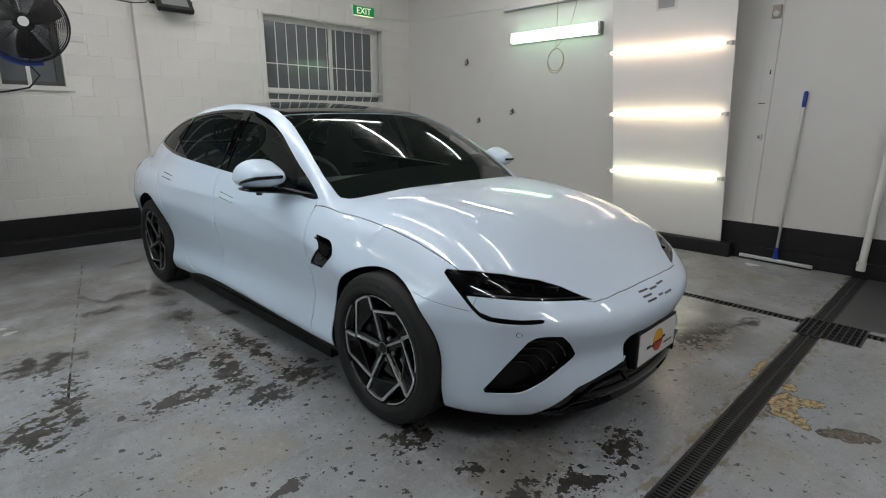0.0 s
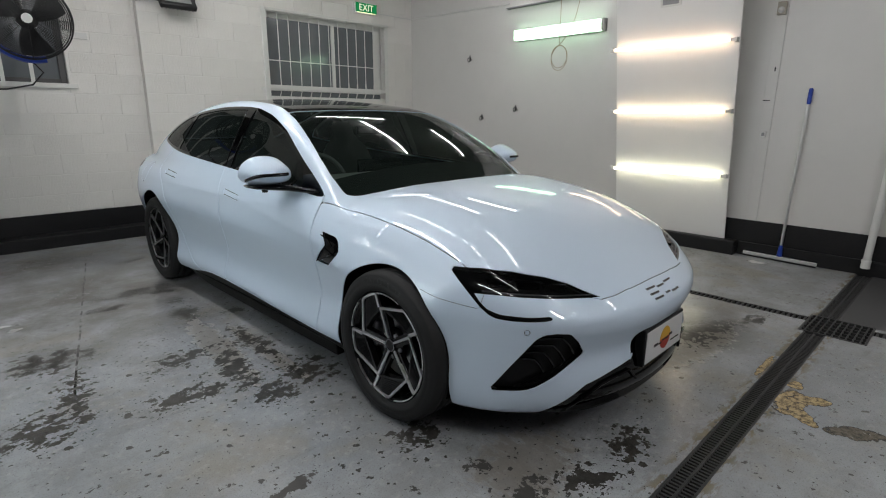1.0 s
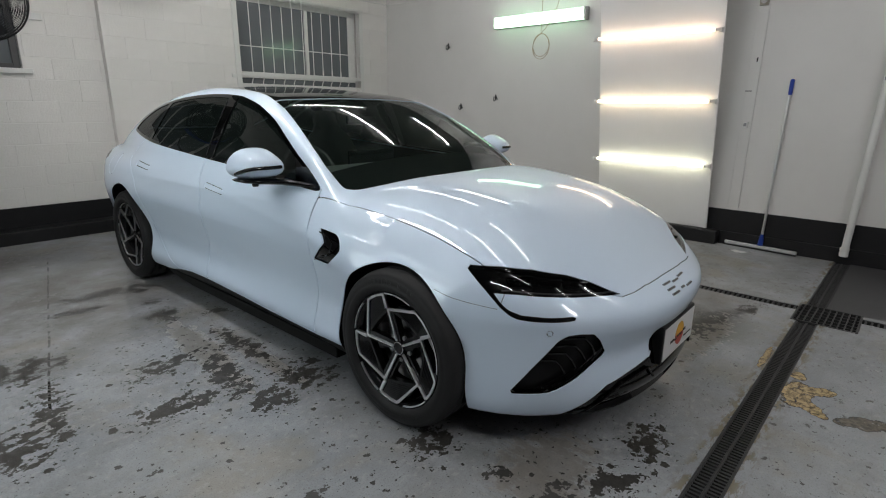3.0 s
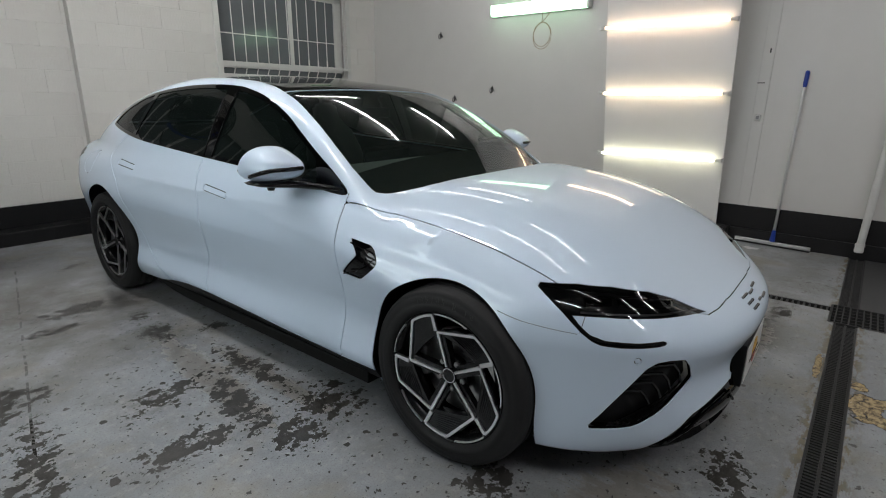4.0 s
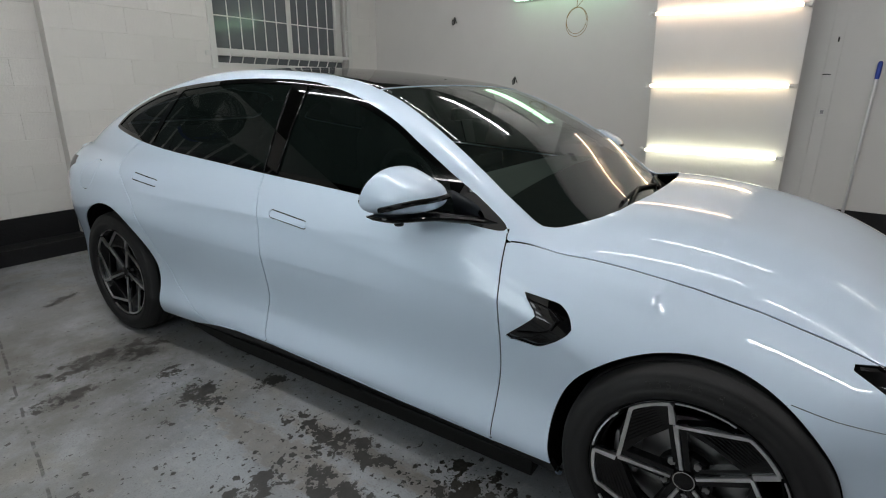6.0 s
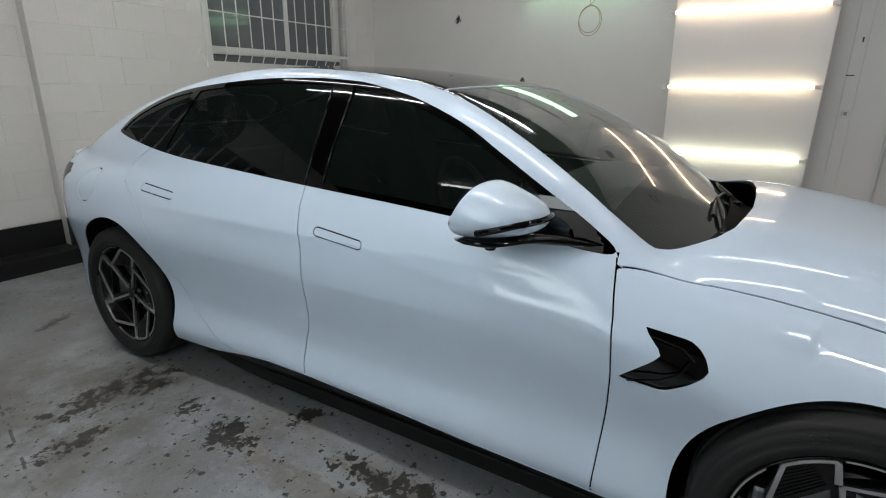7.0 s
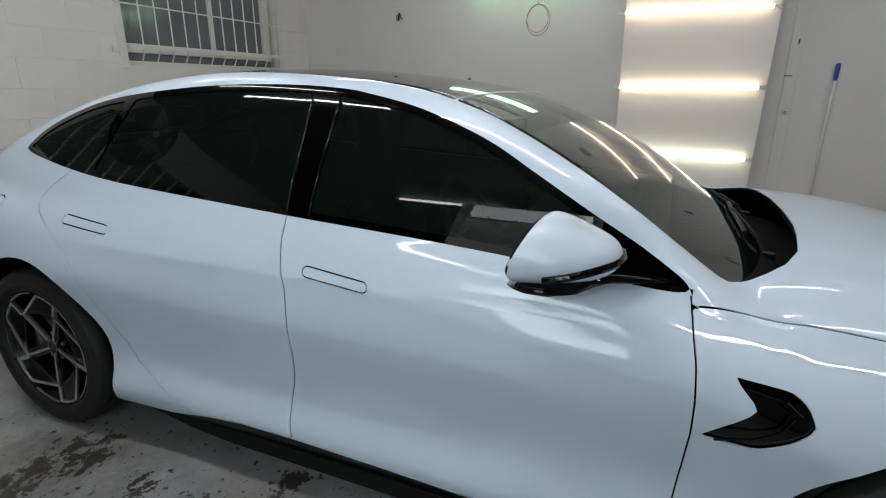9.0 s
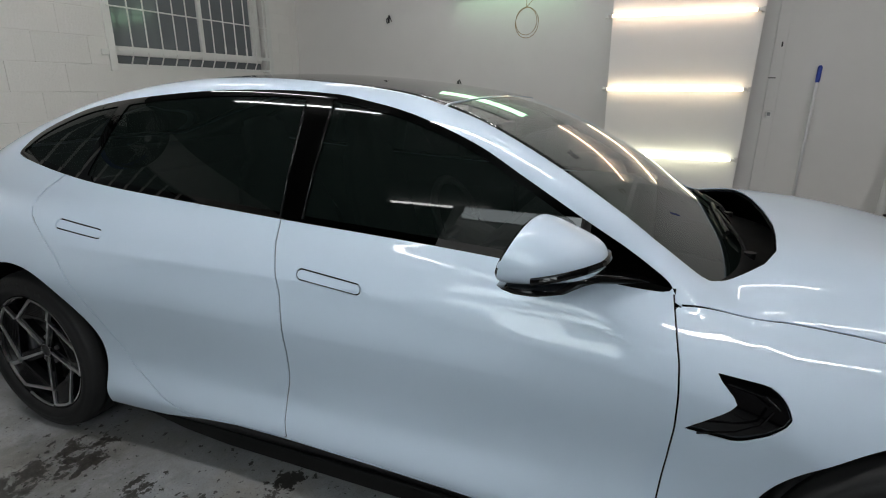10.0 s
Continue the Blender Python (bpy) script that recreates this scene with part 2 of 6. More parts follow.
def per_piece(m, amount):
    """Lets alike pieces differ a little in tone."""
    n, l = m.node_tree.nodes, m.node_tree.links
    p = next(q for q in n if q.type == "BSDF_PRINCIPLED")
    src = p.inputs["Base Color"].links[0].from_socket
    info = n.new("ShaderNodeObjectInfo")
    mr = node(n, "ShaderNodeMapRange")
    mr.inputs["To Min"].default_value, mr.inputs["To Max"].default_value = 1 - amount, 1 + amount
    l.new(info.outputs["Random"], mr.inputs["Value"])
    hsv = n.new("ShaderNodeHueSaturation")
    l.new(mr.outputs["Result"], hsv.inputs["Value"])
    l.new(src, hsv.inputs["Color"])
    l.new(hsv.outputs[0], p.inputs["Base Color"])


per_piece(M_BLOCK, 0.025)
M_PLINTH = simple("black_plinth_paint", (0.010, 0.010, 0.011), 0.42, spec=0.35, vary=0.25, scale=9, bump=0.4, bump_scale=40)
M_FLOOR = floor_paint()
M_SLAB = simple("bare_concrete", (0.06, 0.06, 0.062), 0.45, vary=0.25, scale=3, bump=0.3, bump_scale=50)
M_CEIL = simple("bare_ceiling", (0.12, 0.12, 0.118), 0.8, vary=0.2, scale=1.5, bump=0.2)
M_WEST = simple("grey_wall_paint", (0.15, 0.15, 0.155), 0.6, vary=0.08, scale=2, bump=0.2)
M_BOARD = simple("white_board", (0.80, 0.80, 0.79), 0.35, vary=0.02, scale=3, bump=0.05)
M_TUBE_W = glow("warm_tube", (1.0, 0.72, 0.50), BOARD_TUBE)
M_TUBE_N = glow("neutral_tube", (1.0, 0.78, 0.52), BOARD_TUBE)
M_TUBE_G = glow("cool_tube", (1.0, 0.96, 0.68), BOARD_TUBE)
M_TUBE_C = glow("ceiling_tube", (1.0, 0.985, 0.975), TUBE)
M_DIFFUSER = glow("lit_diffuser", (0.55, 1.0, 0.62), DIFFUSER)
M_FILL = glow("fill_batten_diffuser", (1.0, 0.985, 0.985), FILL_BATTEN)
M_PANEL = glow("lit_panel_diffuser", (0.90, 1.0, 1.03), BOARD_PANEL)
M_METAL = simple("worn_aluminium", (0.78, 0.78, 0.77), 0.42, metal=1.0, vary=0.1)
M_STEEL = simple("galvanised_steel", (0.32, 0.32, 0.33), 0.45, metal=1.0, vary=0.2, scale=20)
M_DRAIN = simple("black_drain_grate", (0.034, 0.034, 0.035), 0.5, spec=0.3, vary=0.3, scale=20, bump=0.2)
M_PIT = simple("drain_pit", (0.003, 0.003, 0.003), 0.9, spec=0.1)
M_BLACK = simple("black_plastic", (0.012, 0.012, 0.013), 0.4, vary=0.2)
M_BLUE = simple("blue_plastic", (0.015, 0.05, 0.33), 0.4, vary=0.1)
M_WHITEPL = simple("white_plastic", (0.7, 0.7, 0.68), 0.35, vary=0.06)
M_CREAM = simple("aged_cream_plastic", (0.36, 0.33, 0.27), 0.45, vary=0.25, scale=30)
M_FRAME = simple("white_painted_steel", (0.74, 0.74, 0.71), 0.4, vary=0.05, scale=12, bump=0.1)
M_PANE = simple("grey_window_pane", (0.155, 0.168, 0.178), 0.12, vary=0.15, scale=2)


# ---- mesh helpers ----
def link_mesh(name, bm, mat, parent=None, label="", smooth=False):
    me = bpy.data.meshes.new(name)
    bm.normal_update()
    bm.to_mesh(me)
    bm.free()
    if smooth:
        me.shade_smooth()
    if mat:
        me.materials.append(mat)
    ob = new(name, me)
    if parent:
        ob.parent = parent
    if label:
        ob["label"] = label
    return ob


def part(name, bm, mat, parent, label="", smooth=False):
    return link_mesh(name, bm, mat, parent, label, smooth)


def empty(name, m, label, category, group="", kind=""):
    ob = new(name)
    ob.matrix_world = m
    return tagged(ob, label, category, group, kind)


def add_box(bm, a, b, bevel=0.0, m=None):
    """A box between two corners, with rounded edges if bevel is given."""
    c = [(a[i] + b[i]) / 2 for i in range(3)]
    s = [abs(b[i] - a[i]) for i in range(3)]
    made = bmesh.ops.create_cube(bm, size=1, matrix=Matrix.Translation(c) @ Matrix.Diagonal((*s, 1)))
    vs = made["verts"]
    if bevel:
        es = list({e for v in vs for e in v.link_edges})
        got = bmesh.ops.bevel(bm, geom=es, offset=min(bevel, min(s) * 0.45), segments=2, affect="EDGES", profile=0.5)
        vs = list({v for f in got["faces"] for v in f.verts} | {v for v in vs if v.is_valid})
    if m is not None:
        bmesh.ops.transform(bm, matrix=m, verts=vs)
    return bm


def box(a, b, bevel=0.0, m=None):
    return add_box(bmesh.new(), a, b, bevel, m)


def add_rod(bm, a, b, r, sides=12, r2=None, caps=True):
    a, b = Vector(a), Vector(b)
    q = (b - a).to_track_quat("Z", "Y").to_matrix().to_4x4()
    bmesh.ops.create_cone(bm, cap_ends=caps, segments=sides, radius1=r, radius2=r if r2 is None else r2, depth=(b - a).length,
                          matrix=Matrix.Translation((a + b) / 2) @ q)
    return bm


def rod(a, b, r, sides=12, r2=None):
    return add_rod(bmesh.new(), a, b, r, sides, r2)


def add_tube(bm, pts, r, sides=8, closed=False):
    """A round bar along a line of points."""
    pts = [Vector(p) for p in pts]
    n = len(pts)
    rings = []
    for i, p in enumerate(pts):
        d = (pts[(i + 1) % n] - pts[i - 1]) if closed else (pts[min(i + 1, n - 1)] - pts[max(i - 1, 0)])
        q = d.to_track_quat("Z", "Y").to_matrix()
        rings.append([bm.verts.new(p + q @ Vector((r * math.cos(2 * math.pi * k / sides), r * math.sin(2 * math.pi * k / sides), 0))) for k in range(sides)])
    for i in range(n if closed else n - 1):
        a, b = rings[i], rings[(i + 1) % n]
        for k in range(sides):
            bm.faces.new((a[k], a[(k + 1) % sides], b[(k + 1) % sides], b[k]))
    if not closed:
        bm.faces.new(rings[0][::-1]), bm.faces.new(rings[-1])
    return bm


def prism(outline, axis, a, b, bevel=0.0):
    """A flat outline of 2D points pushed from a to b along the axis: x takes (y, z), y takes (x, z), z takes (x, y)."""
    bm = bmesh.new()

    def at(p, d):
        return {"x": (d, p[0], p[1]), "y": (p[0], d, p[1]), "z": (p[0], p[1], d)}[axis]
    lo = [bm.verts.new(at(p, a)) for p in outline]
    hi = [bm.verts.new(at(p, b)) for p in outline]
    n = len(outline)
    bm.faces.new(lo), bm.faces.new(hi)
    for i in range(n):
        bm.faces.new((lo[i], lo[(i + 1) % n], hi[(i + 1) % n], hi[i]))
    bmesh.ops.recalc_face_normals(bm, faces=bm.faces)
    if bevel:
        bmesh.ops.bevel(bm, geom=list(bm.edges), offset=bevel, segments=2, affect="EDGES", profile=0.5)
    return bm
# ---- car body: one smooth solid, x across, y back from the front axle, z up ----
def curve(pairs, soft=0.0):
    """A smooth curve through the given (x, y) knots, its bends eased over the length soft."""
    xs = np.array([p[0] for p in pairs], float)
    ys = np.array([p[1] for p in pairs], float)
    d = np.diff(ys) / np.diff(xs)
    m = np.empty_like(ys)
    m[1:-1] = (d[:-1] * np.diff(xs)[1:] + d[1:] * np.diff(xs)[:-1]) / (np.diff(xs)[1:] + np.diff(xs)[:-1])
    m[0], m[-1] = d[0], d[-1]

    def at(x):
        x = np.clip(x, xs[0], xs[-1])
        i = np.clip(np.searchsorted(xs, x) - 1, 0, len(xs) - 2)
        h = xs[i + 1] - xs[i]
        t = (x - xs[i]) / h
        return ((1 + 2 * t) * (1 - t) ** 2 * ys[i] + t * (1 - t) ** 2 * h * m[i]
                + t * t * (3 - 2 * t) * ys[i + 1] + t * t * (t - 1) * h * m[i + 1])
    if not soft:
        return at
    step, pad = 0.0005, 4 * soft
    x = np.arange(xs[0] - pad, xs[-1] + pad, step)
    y = at(x) + m[0] * np.minimum(x - xs[0], 0) + m[-1] * np.maximum(x - xs[-1], 0)
    k = np.exp(-0.5 * (np.arange(-int(3 * soft / step), int(3 * soft / step) + 1) * step / soft) ** 2)
    y = np.convolve(y, k / k.sum(), "same")
    inner = slice(len(k), len(x) - len(k))
    x, y = x[inner], y[inner]
    return lambda q: np.interp(q, x, y)


def smax(a, b, k):
    h = np.maximum(k - np.abs(a - b), 0) / k
    return np.maximum(a, b) + h * h * k / 4


def bell(x, c, w):
    return np.exp(-((x - c) / w) ** 2)


ROOF = curve([(0.2, 0.835), (0.45, 0.948), (0.75, 1.158), (1.05, 1.303), (1.30, 1.387), (1.55, 1.428), (1.85, 1.456), (2.2, 1.463),
              (2.6, 1.428), (3.0, 1.342), (3.4, 1.208), (3.7, 1.085), (3.95, 0.98)], 0.07)
CROWN = curve([(0.2, 0.10), (0.5, 0.10), (0.9, 0.095), (1.3, 0.05), (1.8, 0.085), (2.2, 0.09), (3.0, 0.13), (3.9, 0.15)], 0.12)
GLASS_W = curve([(0.2, 0.74), (0.6, 0.80), (1.2, 0.835), (2.0, 0.845), (2.6, 0.845), (3.1, 0.795), (3.6, 0.69), (3.95, 0.55)], 0.12)
DECK = curve([(-1.0, 0.52), (-0.88, 0.575), (-0.8, 0.622), (-0.7, 0.675), (-0.55, 0.778), (-0.3, 0.900), (0.0, 0.972), (0.3, 0.998),
              (0.6, 0.994), (0.72, 1.022), (0.85, 1.058), (1.1, 1.092), (1.6, 1.11), (2.5, 1.10), (3.0, 1.07), (3.5, 1.06), (3.85, 1.06), (4.0, 1.05)], 0.05)
DROP = curve([(-1.0, 0.18), (-0.5, 0.10), (0.0, 0.07), (0.6, 0.06), (1.0, 0.12), (1.5, 0.15), (2.9, 0.16), (3.9, 0.16)], 0.1)
EDGE = curve([(-1.0, 0.0), (-0.75, 0.0), (-0.5, 0.206), (-0.25, 0.431), (0.0, 0.502), (0.3, 0.390), (0.6, 0.150), (0.75, 0.01), (0.9, 0.0), (3.9, 0.0)], 0.07)
RIDGE = curve([(-1.0, 0.0), (-0.75, 0.0), (-0.5, 0.006), (0.3, 0.006), (0.6, 0.003), (0.75, 0.0), (3.9, 0.0)])
WAIST = curve([(-0.95, 0.86), (-0.5, 0.905), (0.0, 0.93), (0.5, 0.925), (1.4, 0.915), (2.2, 0.925), (2.92, 0.94), (3.5, 0.90), (3.95, 0.80)], 0.12)
SIDE = curve([(0.1, -0.10), (0.2, -0.052), (0.26, -0.024), (0.32, -0.038), (0.38, -0.054), (0.46, -0.062), (0.58, -0.034), (0.67, -0.007), (0.72, -0.003),
              (0.77, -0.011), (0.82, -0.025), (0.87, -0.041), (0.92, -0.060), (1.0, -0.110), (1.1, -0.19)], 0.03)
NOSE = curve([(0.0, 0.16), (0.15, 0.09), (0.22, 0.045), (0.32, 0.022), (0.45, 0.014), (0.53, 0.010), (0.562, 0.004), (0.58, 0.0), (0.60, 0.005), (0.63, 0.016), (0.7, 0.05), (0.8, 0.12), (0.95, 0.30)], 0.012)


CREASE = curve([(-0.2, 0.70), (0.2, 0.70), (0.6, 0.745), (1.0, 0.79), (1.42, 0.832), (1.7, 0.853), (1.96, 0.861), (2.19, 0.846), (2.45, 0.79), (2.8, 0.74)], 0.12)


def scoop(y, z):
    """How far the flank falls in below its crease, which climbs from the front wheel to the rear door."""
    s = CREASE(y) - z
    s = 0.5 * (s + np.sqrt(s * s + 0.010 ** 2))
    fade = 1 / ((1 + np.exp((0.42 - y) / 0.06)) * (1 + np.exp((y - 2.42) / 0.07)))
    return 0.30 * s * np.exp(-s / 0.09) * fade


def canopy(x, y, z):
    """The glazed upper body alone, negative inside."""
    X = np.abs(x)
    tz = np.maximum(z - 0.95, -0.1)
    round_by = 0.05 + 0.04 / (1 + np.exp((1.25 - y) / 0.08))
    return smax(X - (GLASS_W(y) - 0.40 * tz - 0.25 * tz * np.abs(tz)), z - (ROOF(y) - CROWN(y) * X * X), round_by)


def canopy_z(x, y):
    """Height of the upper body over a place."""
    lo, hi = np.full(np.shape(x), 0.7), np.full(np.shape(x), 1.7)
    for _ in range(30):
        mid = (lo + hi) / 2
        inside = canopy(x, y, mid) < 0
        lo, hi = np.where(inside, mid, lo), np.where(inside, hi, mid)
    return lo


def solid(x, y, z):
    """Negative inside the body."""
    X = np.abs(x)
    flare = 0.022 * bell(z, 0.46, 0.22) * (bell(y, 0.0, 0.46) + bell(y, 2.96, 0.50))
    side = X - (WAIST(y) + SIDE(z) + flare - scoop(y, z))
    top = z - (DECK(y) - DROP(y) * X * X - EDGE(y) * X ** 6 + RIDGE(y) * bell(X, 0.56, 0.26))
    front = -0.895 + 0.27 * (X / 0.8) ** 2.2 + 0.20 * (X / 0.87) ** 7 + NOSE(z) + 0.045 * bell(z, 0.41, 0.10) / (1 + np.exp((X - 0.60) / 0.035)) - y
    rear = y - (3.90 - 0.20 * (X / 0.8) ** 2.5 - 0.12 * (X / 0.88) ** 8 - 0.5 * np.maximum(0.55 - z, 0) ** 1.5)
    low = smax(smax(side, top, 0.10), front, 0.09)
    low = smax(low, rear, 0.10)
    low = smax(low, 0.178 - z, 0.025)
    cab = canopy(x, y, z)
    cab = np.maximum(np.maximum(cab, 0.7 - z), np.maximum(0.15 - y, y - 3.88))
    return -smax(-low, -cab, 0.035)


def skin_points(ny=240, nf=46, na=190):
    """A grid of points on the half body with x >= 0: rays from the car's axis met with the solid."""
    ya, yb, zc = -0.30, 3.35, 0.60
    org, ahead = [], []
    for i in range(nf, 0, -1):
        org.append(ya), ahead.append(-math.pi / 2 * (i / nf) ** 0.9)
    for i in range(ny + 1):
        org.append(ya + (yb - ya) * i / ny), ahead.append(0.0)
    for i in range(1, nf + 1):
        org.append(yb), ahead.append(math.pi / 2 * (i / nf) ** 0.9)
    org, ahead = np.array(org)[:, None], np.array(ahead)[:, None]
    ang = np.linspace(math.radians(0), math.pi, na)[None, :]
    dx, dz = np.cos(ahead) * np.sin(ang), -np.cos(ahead) * np.cos(ang)
    dy = np.sin(ahead) + 0 * ang
    lo, hi = np.zeros_like(dx), np.full_like(dx, 2.0)
    for _ in range(34):
        mid = (lo + hi) / 2
        inside = solid(dx * mid, org + dy * mid, zc + dz * mid) < 0
        lo, hi = np.where(inside, mid, lo), np.where(inside, hi, mid)
    return np.stack([dx * lo, org + dy * lo, zc + dz * lo], -1)

# ---- the room ----
XW, XE, YS, YN, ZC = -3.2, 6.17, -3.2, 7.215, 3.25
structure = lambda ob, label, cat: tagged(ob, label, cat, kind="structure")

DRAIN_Y0, DRAIN_Y1 = 1.045, 1.165       # long channel, along x
CROSS_X0, CROSS_X1 = 4.50, 4.60         # short channel, along y
PIT = (4.28, 0.84, 4.66, 1.20)          # square grate where they meet


def build_floor():
    bm = bmesh.new()
    xs = [XW - 0.3, PIT[0], CROSS_X0, CROSS_X1, PIT[2], XE + 0.3]
    ys = [YS - 0.3, PIT[1], DRAIN_Y0, DRAIN_Y1, PIT[3], YN + 0.3]
    for i in range(5):
        for j in range(5):
            cx, cy = (xs[i] + xs[i + 1]) / 2, (ys[j] + ys[j + 1]) / 2
            hole = DRAIN_Y0 < cy < DRAIN_Y1 or (PIT[0] < cx < PIT[2] and PIT[1] < cy < PIT[3]) or (CROSS_X0 < cx < CROSS_X1)
            if hole or (cx > PIT[2] and cy < DRAIN_Y0):
                continue
            a, b = (xs[i], ys[j]), (xs[i + 1], ys[j + 1])
            top = [bm.verts.new((x, y, 0)) for x, y in ((a[0], a[1]), (b[0], a[1]), (b[0], b[1]), (a[0], b[1]))]
            bm.faces.new(top)
            low = [bm.verts.new((v.co.x, v.co.y, -0.12)) for v in top]
            for k in range(4):
                bm.faces.new((top[k], low[k], low[(k + 1) % 4], top[(k + 1) % 4]))
    ob = link_mesh("floor", bm, M_FLOOR)
    structure(ob, "worn grey painted concrete floor with flaked dark patches", "floor")
    slab = link_mesh("floor_dark", box((PIT[2], YS - 0.3, -0.12), (XE + 0.3, DRAIN_Y0, -0.003)), M_SLAB)
    structure(slab, "bare dark grey concrete beside the drain", "floor")
    pit = link_mesh("drain_bed", box((XW - 0.3, YS - 0.3, -0.16), (XE + 0.3, YN + 0.3, -0.121)), M_PIT)
    structure(pit, "near-black bottom under the floor drains", "drain")
    return ob


build_floor()


def wall_box(name, a, b, mat, label):
    return structure(link_mesh(name, box(a, b), mat), label, "wall")


# north wall: a backing behind the blocks, with the two window openings
WIN = (3.70, 5.66, 1.56, 2.65)     # x0 x1 z0 z1 of the barred window
WIN2 = (-1.00, 1.56, 1.645, 2.65)
PIER_X = 2.255


def backing(name, y0, y1, holes, x0, x1, label):
    bm = bmesh.new()
    xs = sorted({x0, x1, *[h[0] for h in holes], *[h[1] for h in holes]})
    for i in range(len(xs) - 1):
        a, b = xs[i], xs[i + 1]
        h = [q for q in holes if q[0] <= a and q[1] >= b]
        if h:
            add_box(bm, (a, y0, -0.1), (b, y1, h[0][2]))
            add_box(bm, (a, y0, h[0][3]), (b, y1, ZC + 0.05))
        else:
            add_box(bm, (a, y0, -0.1), (b, y1, ZC + 0.05))
    return structure(link_mesh(name, bm, M_BLOCK), label, "wall")


NORTH_LEFT = backing("wall_north_1", YN + 0.098, YN + 0.30, [WIN2], XW - 0.2, PIER_X, "white painted concrete block wall")
NORTH_RIGHT = backing("wall_north_2", YN + 0.003, YN + 0.30, [WIN], PIER_X, XE + 0.2, "white painted concrete block wall")
wall_box("wall_east", (XE, YS - 0.2, -0.1), (XE + 0.2, YN + 0.002, ZC + 0.05), M_WALL, "smooth white painted wall")
# unseen west and south walls, added in grey to limit fill and reflections
wall_box("wall_west", (XW - 0.2, YS - 0.2, -0.1), (XW, YN + 0.3, ZC + 0.05), M_WEST, "unseen grey wall added to close the room")
wall_box("wall_south", (XW, YS - 0.2, -0.1), (XE, YS, ZC + 0.05), M_WEST, "unseen grey wall added to close the room")
structure(link_mesh("ceiling", box((XW - 0.2, YS - 0.2, ZC), (XE + 0.2, YN + 0.3, ZC + 0.15)), M_CEIL), "dark bare ceiling", "ceiling")


# ---- kerbs and plinths ----
def painted_strip(name, a, b, label, bevel=0.006):
    return structure(link_mesh(name, box(a, b, bevel), M_PLINTH), label, "plinth")


YL = YN + 0.095
painted_strip("baseboard_north_1", (XW, YL - 0.012, 0.0), (PIER_X, YL + 0.05, 0.322), "black painted band along the foot of the wall", 0.003)
painted_strip("baseboard_north_2", (PIER_X + 0.001, YN - 0.012, 0.0), (XE, YN + 0.05, 0.348), "black painted band along the foot of the wall", 0.003)
painted_strip("step_north", (XW, 7.075, -0.02), (XE - 0.15, YL - 0.013, 0.122), "low black painted step along the block wall")
painted_strip("baseboard_east", (XE - 0.010, YS, 0.0), (XE + 0.05, 7.07, 0.352), "black painted band along the foot of the wall", 0.003)
painted_strip("ledge_east_low", (XE - 0.034, YS, -0.02), (XE - 0.0105, 2.15, 0.13), "thin black painted ledge at the foot of the wall", 0.004)
painted_strip("kerb_east", (6.035, 2.155, -0.02), (XE - 0.0105, 7.07, 0.14), "low black painted kerb under the lit board", 0.012)
painted_strip("baseboard_west", (XW - 0.05, YS, 0.0), (XW + 0.010, 7.07, 0.35), "black painted band along the foot of the wall", 0.003)

# flat cover strip up the east wall
structure(link_mesh("trim_east", box((XE - 0.012, 2.02, 0.353), (XE + 0.01, 2.115, ZC), 0.003), M_WALL), "white painted cover strip on the wall", "trim")



# ---- the car: panels cut out of the body skin along their real shut lines ----
CAR = pose(2.606, 2.249, 0.0, 0, 0, 0.9)


def car_paint():
    m, n, l = material("white_car_paint")
    out = n.new("ShaderNodeOutputMaterial")
    p = node(n, "ShaderNodeBsdfPrincipled", Roughness=0.45, Metallic=0.06)
    tc = n.new("ShaderNodeTexCoord")
    t = node(n, "ShaderNodeTexNoise", Scale=1.6, Detail=3.0)
    l.new(tc.outputs["Object"], t.inputs["Vector"])
    mx = n.new("ShaderNodeMix")
    mx.data_type = "RGBA"
    mx.inputs["A"].default_value = (0.640, 0.762, 0.900, 1)
    mx.inputs["B"].default_value = (0.660, 0.782, 0.920, 1)
    l.new(t.outputs["Fac"], mx.inputs["Factor"])
    l.new(mx.outputs["Result"], p.inputs["Base Color"])
    p.inputs["Specular IOR Level"].default_value = 0.25
    p.inputs["Coat Weight"].default_value = 1.0
    p.inputs["Coat Roughness"].default_value = 0.008
    p.inputs["Coat IOR"].default_value = 1.55
    peel = node(n, "ShaderNodeTexNoise", Scale=170.0, Detail=2.0)
    l.new(tc.outputs["Object"], peel.inputs["Vector"])
    b = node(n, "ShaderNodeBump", Strength=0.004, Distance=0.002)
    l.new(peel.outputs["Fac"], b.inputs["Height"])
    l.new(b.outputs[0], p.inputs["Coat Normal"])
    l.new(p.outputs[0], out.inputs[0])
    return m


M_PAINT = car_paint()
M_GLOSS = simple("gloss_black_trim", (0.002, 0.002, 0.0022), 0.02, vary=0.1, spec=0.42)
M_SATIN = simple("satin_black_plastic", (0.005, 0.005, 0.0055), 0.42, vary=0.2, bump=0.05, spec=0.22)
M_RUBBER = simple("tyre_rubber", (0.017, 0.017, 0.0175), 0.62, spec=0.3, vary=0.3, scale=15, bump=0.12, bump_scale=120)
M_COWL = simple("matt_black_cowl", (0.004, 0.004, 0.004), 0.6, vary=0.2, spec=0.2)
M_SHELL = simple("dark_inner_shell", (0.0025, 0.0025, 0.0025), 0.9, spec=0.1)
M_RIM = simple("black_alloy", (0.005, 0.005, 0.0055), 0.25, vary=0.15, spec=0.35)
